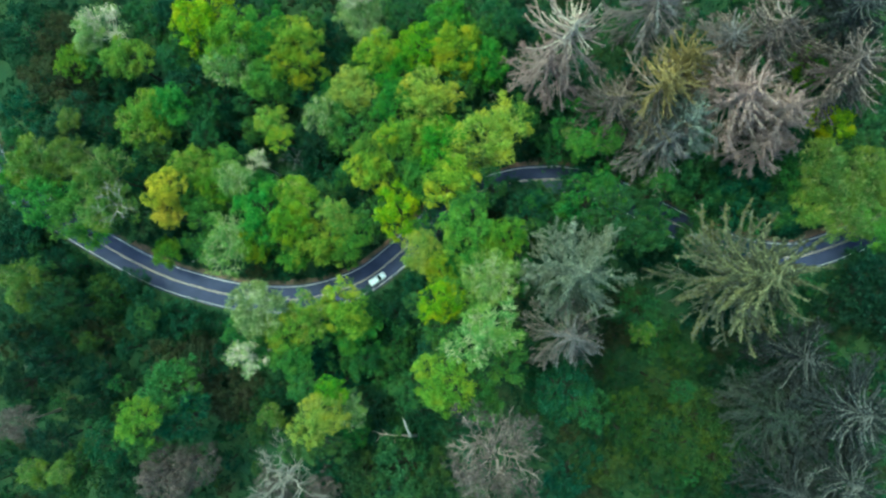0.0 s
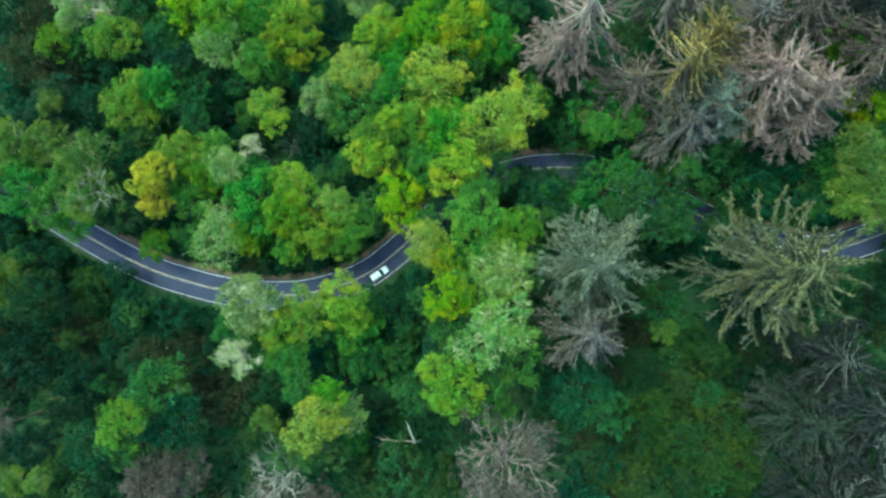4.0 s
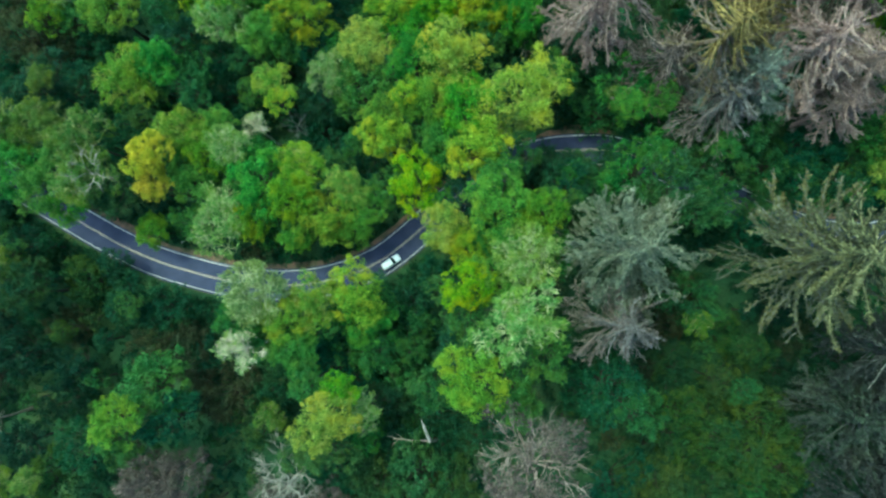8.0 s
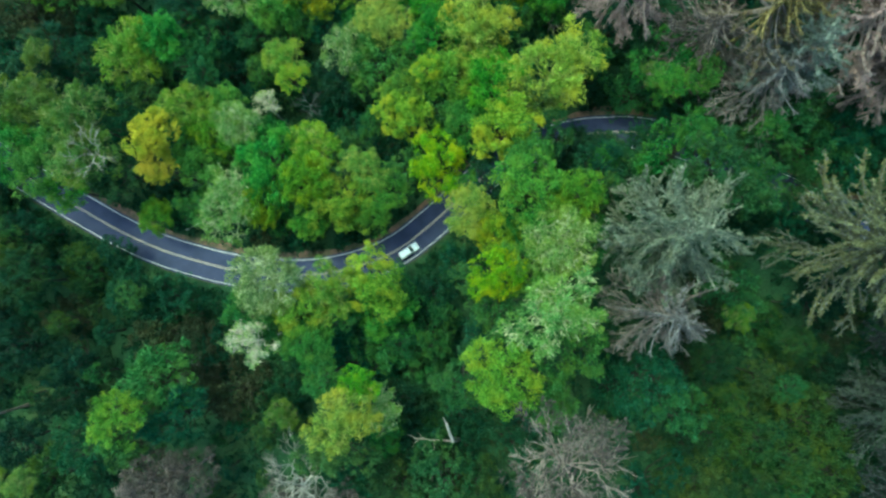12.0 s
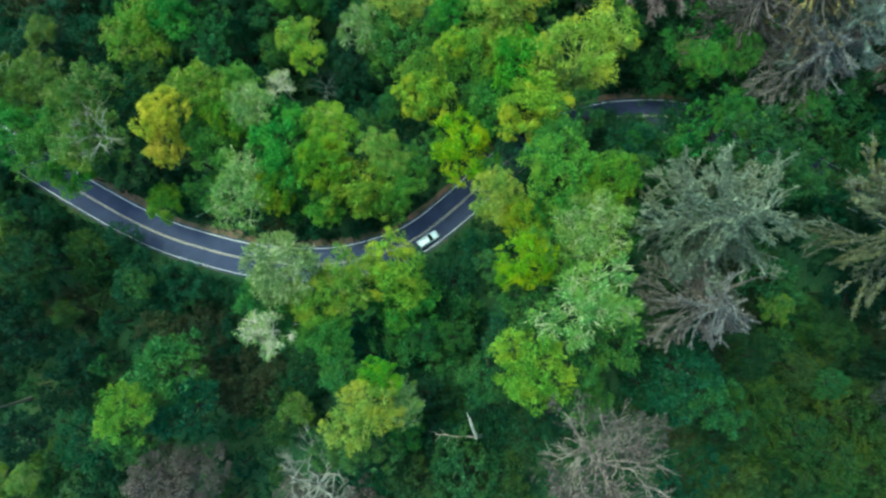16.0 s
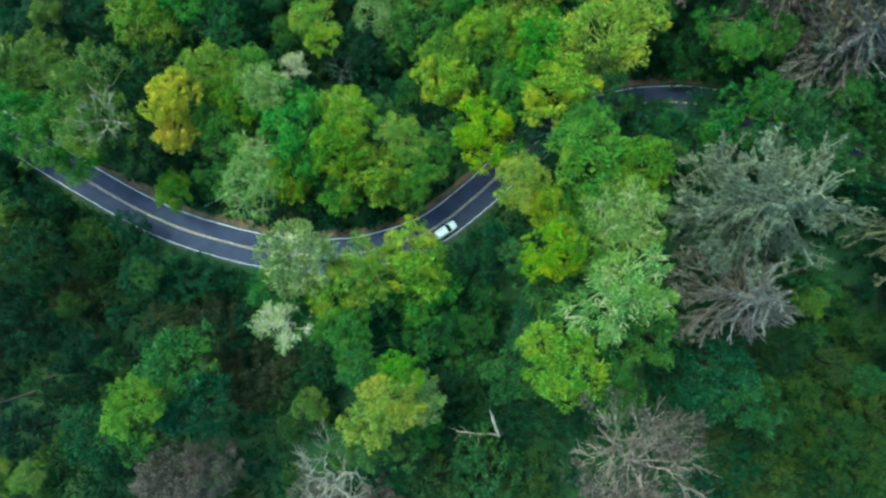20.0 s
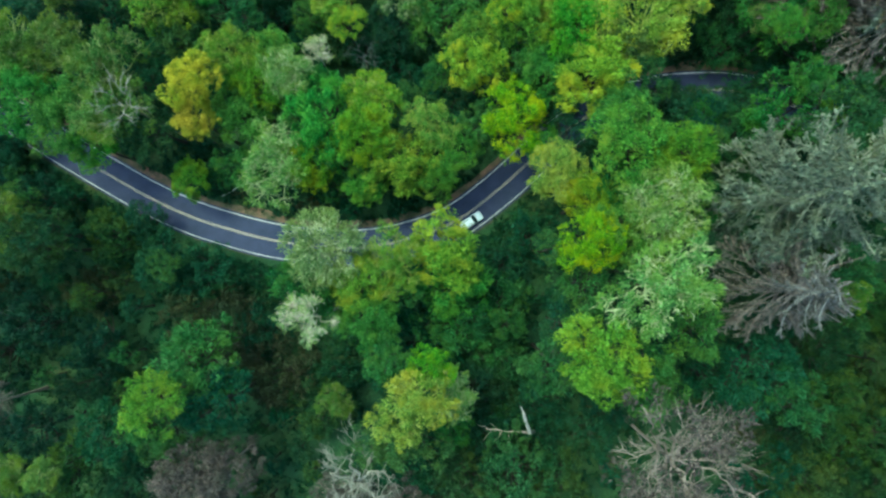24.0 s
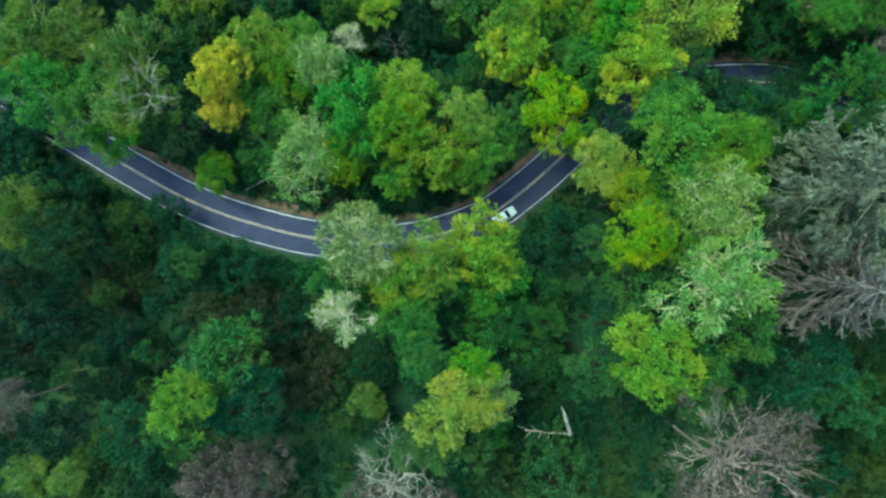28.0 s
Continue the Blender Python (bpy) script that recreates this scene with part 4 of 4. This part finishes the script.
broadleaf(-24.3, -34.9, 20.0, 4.0, "fern")
broadleaf(-75.4, -35.5, 23.0, 3.5, "fern")
broadleaf(-108.2, 2.2, 10.0, 4.6, "fern")
broadleaf(94.7, 55.2, 12.0, 4.5, "fern")
broadleaf(87.1, 38.5, 15.0, 4.1, "fern")
broadleaf(81.6, 26.9, 19.0, 5.4, "fern")
broadleaf(81.7, 18.8, 15.0, 4.9, "fern")
broadleaf(-27.5, -23.1, 31.0, 3.6, "lime")
broadleaf(46.5, -22.4, 19.0, 3.3, "dull")
broadleaf(53.9, -16.5, 18.0, 3.2, "dull")
broadleaf(46.5, -34.5, 20.0, 3.6, "dull")
broadleaf(59.7, -26.9, 17.0, 3.1, "dull")
broadleaf(28.5, -43.5, 20.0, 3.3, "dull")
broadleaf(37.2, -33.4, 19.0, 3.6, "dull")
broadleaf(42.1, -28.0, 18.0, 3.4, "dull")
broadleaf(44.4, -11.6, 16.0, 3.2, "moss")
broadleaf(53.3, -39.8, 20.0, 3.4, "dull")
broadleaf(45.7, -43.0, 21.0, 3.8, "dull")
broadleaf(35.7, 18.8, 27.0, 2.6, "lime")
broadleaf(32.7, 21.0, 26.0, 4.2, "fern")
broadleaf(47.4, 23.5, 25.0, 3.2, "fern")
broadleaf(18.6, 19.8, 18.0, 3.4, "fern")
broadleaf(-16.5, 35.2, 23.0, 2.8, "yellow")
broadleaf(29.1, 32.5, 24.0, 3.2, "grass")
broadleaf(35.4, 34.1, 24.0, 3.4, "grass")
broadleaf(27.3, 34.9, 20.0, 3.0, "moss")
broadleaf(-44.6, -31.7, 16.0, 3.2, "moss")
broadleaf(-95.2, -15.0, 9.0, 3.2, "dull")
broadleaf(-78.6, -8.3, 11.0, 3.3, "fern")
broadleaf(-15.2, -17.6, 18.0, 3.0, "fern")
broadleaf(-20.9, -16.3, 19.0, 3.2, "mid")
broadleaf(-90.3, -43.0, 25.0, 3.2, "moss")
broadleaf(42.5, -40.3, 19.0, 3.4, "murk")
broadleaf(52.7, -25.2, 18.0, 3.2, "mid")
broadleaf(-65.4, 39.3, 12.0, 4.0, "mid")
broadleaf(-98.3, 41.2, 15.0, 3.4, "moss")
broadleaf(0.1, -36.2, 15.0, 5.0, "teal")
broadleaf(2.7, -33.0, 14.0, 4.0, "deep")
broadleaf(62.4, 12.3, 13.0, 5.0, "mid")
broadleaf(57.4, 13.4, 14.0, 4.2, "mid")
broadleaf(88.6, 55.8, 10.2, 4.4, "lime")
broadleaf(32.0, 28.2, 12.0, 3.6, "teal")

spruce(59.6, 1.0, 47.0, 17.0, "olive")
spruce(23.0, -10.5, 45.0, 9.0, "grey")
spruce(23.8, 2.6, 53.0, 13.0, "drab")
spruce(42.6, 41.9, 43.0, 11.0, "gold")
spruce(48.6, 47.0, 41.0, 8.5, "gold")
spruce(24.2, 53.4, 40.0, 12.5, "white")
spruce(59.8, 39.9, 42.0, 12.0, "pink")
spruce(70.2, 37.1, 38.0, 9.0, "pink")
spruce(49.5, 35.6, 37.0, 10.0, "blue")
spruce(46.6, 32.0, 32.0, 10.5, "grey")
spruce(35.6, 40.6, 31.0, 10.5, "brown")
spruce(69.1, 32.1, 30.0, 8.0, "pink")
spruce(67.6, 54.4, 40.0, 11.0, "brown")
spruce(60.0, 53.6, 34.0, 9.0, "grey")
spruce(84.7, 46.9, 38.0, 12.0, "brown")
spruce(86.4, 59.3, 38.0, 11.0, "slate")
spruce(44.3, 62.1, 37.0, 11.0, "grey")
spruce(21.8, 51.2, 27.0, 10.0, "pink")
spruce(73.4, -16.1, 33.0, 11.0, "slate")
spruce(69.5, -29.0, 32.0, 12.0, "dark")
spruce(80.3, -26.3, 40.0, 14.0, "slate")
spruce(79.4, -40.6, 38.0, 12.0, "slate")
spruce(70.1, -43.6, 36.0, 11.0, "slate")
bare_tree(7.3, -35.0, 49.0, 13.5, BARK_BROWN, "tall dead tree with a broad brown-grey twiggy crown", "needle_brown", BARE_DENSE)
bare_tree(-39.7, -44.5, 36.0, 14.5, BARK_DRIFT, "leafless tree with weathered grey forked limbs")
bare_tree(-42.3, -47.2, 22.0, 6.5, BARK_BROWN, "dead tree with a dense brown-grey twiggy crown", "needle_brown")
bare_tree(-68.6, -45.4, 25.0, 9.0, BARK_BROWN, "dead tree with a dense brown-grey twiggy crown", "needle_brown")
bare_tree(-63.9, -43.8, 22.0, 7.0, BARK_BROWN, "dead tree with a dense brown-grey twiggy crown", "needle_brown")
bare_tree(-108.9, -34.3, 17.0, 6.0, BARK_BROWN, "dead tree with a dense brown-grey twiggy crown", "needle_brown")
bare_tree(-32.8, -49.3, 20.0, 6.0, BARK_BROWN, "dead tree with a dense brown-grey twiggy crown", "needle_brown")
bare_tree(-81.9, 19.2, 28.5, 8.5, BARK_DRIFT, "leafless tree with pale lichened limbs among green crowns", limbs=BARE_THIN)
bare_tree(-42.6, 32.4, 13.0, 5.5, BARK_ASH, "small leafless tree with thin grey branches", limbs=BARE_THIN)
bare_tree(-110.3, -19.7, 9.0, 5.5, BARK_ASH, "small leafless tree with thin grey branches", limbs=BARE_THIN)
bare_tree(-66.7, -22.3, 9.0, 3.5, BARK_ASH, "small leafless tree with thin grey branches", limbs=BARE_THIN)
bare_tree(9.6, 49.4, 12.0, 3.5, BARK_DRIFT, "small leafless tree with pale branches", limbs=BARE_THIN)


# ---------------------------------------------------------------- understorey
def understorey():
    """Young trees in the gaps between the tall ones."""
    rng = random.Random(21)
    made, tries = [], 0
    while len(made) < 290 and tries < 30000:
        tries += 1
        x, y = rng.uniform(-122, 114), rng.uniform(-60, 80)
        if to_road(x, y) < 6.2 or any((x - a) ** 2 + (y - b) ** 2 < (0.75 * r + 1.2) ** 2 for a, b, r in TREE_SPOTS):
            continue
        if any((x - a) ** 2 + (y - b) ** 2 < 20 for a, b in made):
            continue
        made.append((x, y))
    for x, y in made:
        r = rng.uniform(2.0, 2.95)
        z0 = terrain(x, y)
        leaf = rng.choice(("deep", "mid", "teal", "dull", "olive"))
        broadleaf(x, y, z0 + rng.uniform(5, 10), r, leaf, 1.1, "young_tree", "young shaded tree with a dark green crown under the taller trees", "young trees")


understorey()


def shrub_layer():
    """Low shrubs, ferns and saplings that cover the floor: one mesh of many small leaf sprays."""
    rng = np.random.default_rng(5)
    vs, n = [], 0
    count = 13000
    spots = np.stack([rng.uniform(-140, 130, count), rng.uniform(-75, 92, count)], 1)
    inner = np.nonzero((np.abs(LINE[:, 0]) < 125) & (np.abs(LINE[:, 1]) < 80))[0]
    pick = rng.choice(inner, 2600)
    beside = LINE[pick] + SIDE[pick] * (rng.uniform(5.2, 15, (2600, 1)) * rng.choice((-1, -1, 1), (2600, 1)))
    for x, y in np.concatenate([spots, beside]):
        d = to_road(x, y)
        if d < 5.0:
            continue
        r = rng.uniform(0.7, 1.7)
        z = terrain(x, y)
        k = 17
        dirs = unit(rng.normal(size=(k, 3)) * (1, 1, 0.6) + (0, 0, 0.5))
        c = np.array((x, y, z + 0.1)) + dirs * r * rng.uniform(0.5, 1.0, (k, 1)) * (1, 1, 0.8)
        v, _ = leaf_cards(rng, c, unit(dirs + 0.5 * rng.normal(size=(k, 3))), 0.74)
        vs.append(v)
        n += k
    me = mesh_from("shrubs", np.concatenate(vs), np.arange(3 * n).reshape(-1, 3))
    me.materials.append(LEAF["deep"])
    tagged(new("shrubs", me), "dense dark green shrubs and ferns covering the forest floor", "shrubs", kind="stuff")


shrub_layer()


def far_woods():
    """The forest that goes on beyond the trees seen singly: one mesh of rounded, ragged crowns."""
    rng = np.random.default_rng(8)
    vs, n = [], 0
    for _ in range(2600):
        x, y = rng.uniform(-330, 330), rng.uniform(-280, 290)
        if -128 < x < 120 and -68 < y < 84 or to_road(x, y) < 8:
            continue
        r = rng.uniform(3.5, 6.5)
        z = terrain(x, y) + rng.uniform(9, 18)
        k = 64
        d = unit(rng.normal(size=(k, 3)) + (0, 0, 0.35))
        c = np.array((x, y, z)) + d * r * rng.uniform(0.7, 1.05, (k, 1)) * (1, 1, 1.1)
        v, _ = leaf_cards(rng, c, unit(d + 0.4 * rng.normal(size=(k, 3))), 3.4)
        vs.append(v)
        n += k
    me = mesh_from("far_woods", np.concatenate(vs), np.arange(3 * n).reshape(-1, 3))
    me.materials.append(LEAF["murk"])
    tagged(new("far_woods", me), "dense green broadleaf forest stretching into the distance", "forest", kind="stuff")


far_woods()


# ---------------------------------------------------------------- dead wood
def snag():
    """A bleached broken trunk that leans over a side branch."""
    rng = np.random.default_rng(3)
    foot = np.array((-9.6, -37.8, terrain(-9.6, -37.8) - 0.2))
    elbow, tip = np.array((-11.2, -35.7, 16.5)), np.array((-12.4, -31.9, 18.0))
    root = tagged(new("dead_snag"), "broken bleached dead trunk with a bare side branch", "dead tree")
    root.location = foot
    t = Tubes()
    t.add(bend(rng, (0, 0, 0), elbow - foot, 6, 0.02), 0.34, 0.32, 8)
    part("trunk", t.mesh("trunk"), BARK_DRIFT, root)
    t = Tubes()
    t.add(bend(rng, elbow - foot, tip - foot, 6, 0.02), 0.34, 0.24, 8)
    t.add(bend(rng, tip - foot, tip - foot + (-0.5, 1.1, 0.3), 3, 0.03), 0.16, 0.04, 5)
    part("broken_top", t.mesh("broken_top"), BARK_GREY, root, "whitish bark-less broken top")
    t = Tubes()
    end = elbow - foot + (-7.4, 0.6, 0.4)
    t.add(bend(rng, elbow - foot, end, 7, 0.025), 0.20, 0.09, 5)
    for u, dx, dy in ((0.45, -0.4, -1.9), (0.62, -1.2, -1.7), (0.7, -1.6, 1.2), (0.85, -1.4, -1.6), (0.95, -1.7, 0.9)):
        p = (elbow - foot) * (1 - u) + end * u
        t.add(bend(rng, p, p + (dx, dy, 0.3), 4, 0.08), 0.08, 0.03, 3)
    part("branch", t.mesh("branch"), BARK_TAUPE, root)


def fallen_log(x, y, angle, size, thick, bark, label):
    rng = np.random.default_rng(int(abs(x) * 10))
    z0, z1 = terrain(x, y), terrain(x + math.cos(angle) * size, y + math.sin(angle) * size)
    root = tagged(new("fallen_log"), label, "log", "fallen logs")
    root.location = (x, y, z0)
    t = Tubes()
    t.add(bend(rng, (0, 0, thick), (math.cos(angle) * size, math.sin(angle) * size, z1 - z0 + thick + 0.6), 7, 0.012), thick, thick * 0.55, 8)
    part("stem", t.mesh("stem"), bark, root)
    for u in (0.45, 0.65, 0.82):
        t = Tubes()
        p = np.array((math.cos(angle) * size * u, math.sin(angle) * size * u, (z1 - z0 + 0.6) * u + thick))
        t.add(bend(rng, p, p + (rng.normal() * 0.8, rng.normal() * 0.8, 0.8), 4, 0.1), thick * 0.3, thick * 0.12, 4)
        part("stub", t.mesh("stub"), bark, root)


snag()
fallen_log(-73.0, 6.1, 0.46, 7.2, 0.16, BARK_PALE, "thin pale fallen trunk lying among shrubs beside the road")
fallen_log(-8.8, 19.1, 0.49, 6.3, 0.16, BARK_GREY, "thin grey fallen trunk lying between the trees")


# ---------------------------------------------------------------- the car on the road
def glass_material():
    m, nt, bsdf = mat_base("tinted_car_glass", 0.05, 0.6)
    bsdf.inputs["Base Color"].default_value = (0.015, 0.03, 0.035, 1)
    return m


def plain(name, colour, rough, metal=0.0):
    m, nt, bsdf = mat_base(name, rough, 0.5)
    bsdf.inputs["Metallic"].default_value = metal
    n = noise_node(nt, 6.0, 4.0)
    c = ramp(nt, n.outputs["Fac"], [(0.3, tuple(0.85 * v for v in colour)), (0.7, colour)])
    nt.links.new(c.outputs[0], bsdf.inputs["Base Color"])
    return m


def lofted(name, sections, bevel=0.0):
    """A closed body through cross-sections (x, half width, floor, roof): boxes with chamfered corners."""
    v, f = [], []
    for x, w, lo, hi in sections:
        c = min(w, hi - lo) * 0.22
        v += [(x, -w + c, lo), (x, w - c, lo), (x, w, lo + c), (x, w, hi - c), (x, w - c, hi), (x, -w + c, hi), (x, -w, hi - c), (x, -w, lo + c)]
    for i in range(len(sections) - 1):
        f += [(8 * i + j, 8 * i + (j + 1) % 8, 8 * i + 8 + (j + 1) % 8, 8 * i + 8 + j) for j in range(8)]
    f += [tuple(range(7, -1, -1)), tuple(8 * (len(sections) - 1) + j for j in range(8))]
    return mesh_from(name, v, f)


def ring_mesh(name, outer, inner, width, n=20):
    """A tyre or rim that stands in the xz plane."""
    prof = [(inner, -width / 2), (outer * 0.94, -width / 2), (outer, -width * 0.3), (outer, width * 0.3), (outer * 0.94, width / 2), (inner, width / 2)]
    v = [(r * math.cos(2 * math.pi * i / n), y, r * math.sin(2 * math.pi * i / n)) for i in range(n) for r, y in prof]
    k = len(prof)
    f = [(i * k + j, i * k + (j + 1) % k, ((i + 1) % n) * k + (j + 1) % k, ((i + 1) % n) * k + j) for i in range(n) for j in range(k)]
    return mesh_from(name, v, f, True)


def build_car(x, y):
    near = int(((LINE - (x, y)) ** 2).sum(1).argmin())
    spot = LINE[near] - SIDE[near] * LANE * 0.5
    paint, glass = plain("white_car_paint", (0.71, 0.80, 0.86), 0.3), glass_material()
    rubber, alloy = plain("black_rubber", (0.02, 0.02, 0.02), 0.8), plain("wheel_alloy", (0.5, 0.5, 0.52), 0.35, 0.8)
    trim, red, clear = plain("black_trim", (0.03, 0.03, 0.03), 0.5), plain("red_lamp", (0.4, 0.02, 0.02), 0.2), plain("clear_lamp", (0.7, 0.75, 0.78), 0.15)
    car = tagged(new("car"), "pale blue-white estate car with dark windows on the road", "car")
    car.location = (spot[0], spot[1], float(slope(*spot)) + 0.08)
    car.rotation_euler = (0, 0, math.atan2(WAY[near][1], WAY[near][0]))
    part("body", lofted("body", [(-2.36, 0.78, 0.45, 0.85), (-2.28, 0.88, 0.32, 1.0), (-1.5, 0.92, 0.24, 1.02), (0.9, 0.92, 0.24, 0.98), (1.7, 0.90, 0.26, 0.92),
                                 (2.2, 0.84, 0.32, 0.80), (2.36, 0.70, 0.42, 0.66)]), paint, car)
    part("cabin", lofted("cabin", [(-2.2, 0.74, 0.95, 1.22), (-1.95, 0.76, 0.95, 1.40), (0.2, 0.78, 0.95, 1.42), (1.02, 0.80, 0.95, 1.0)]), glass, car, "dark tinted windows")
    part("roof", lofted("roof", [(-2.12, 0.70, 1.33, 1.40), (-1.9, 0.73, 1.36, 1.46), (0.0, 0.73, 1.38, 1.48), (0.24, 0.71, 1.36, 1.42)]), paint, car)
    part("bonnet", lofted("bonnet", [(1.1, 0.78, 0.90, 1.0), (1.75, 0.76, 0.86, 0.96), (2.18, 0.68, 0.76, 0.83)]), paint, car)
    for yy in (-0.5, 0.5):
        ob = part("roof_rail", lofted("roof_rail", [(-1.8, 0.03, 1.46, 1.52), (0.0, 0.03, 1.47, 1.53)]), trim, car)
        ob.location.y = yy
    for yy in (-0.98, 0.98):
        ob = part("wing_mirror", lofted("wing_mirror", [(0.72, 0.09, 0.98, 1.10), (0.86, 0.10, 0.96, 1.12)]), paint, car)
        ob.location.y = yy
    for yy in (-0.66, 0.66):
        ob = part("headlight", lofted("headlight", [(2.1, 0.16, 0.62, 0.76), (2.33, 0.11, 0.60, 0.70)]), clear, car)
        ob.location.y = yy
        ob = part("tail_light", lofted("tail_light", [(-2.40, 0.12, 0.70, 0.95), (-2.24, 0.13, 0.68, 0.97)]), red, car)
        ob.location.y = yy
    part("bumper", lofted("bumper", [(-2.44, 0.80, 0.36, 0.56), (-2.3, 0.88, 0.32, 0.58)]), trim, car)
    tyre_me, rim_me = ring_mesh("tyre", 0.34, 0.22, 0.22), ring_mesh("rim", 0.225, 0.03, 0.16)
    for xx in (-1.42, 1.45):
        for yy in (-0.84, 0.84):
            wheel = part("wheel", ring_mesh("wheel", 0.10, 0.02, 0.2, 10), trim, car)
            wheel.location = (xx, yy, 0.34)
            part("tyre", tyre_me, rubber, wheel)
            part("rim", rim_me, alloy, wheel)


build_car(-20.9, 2.2)
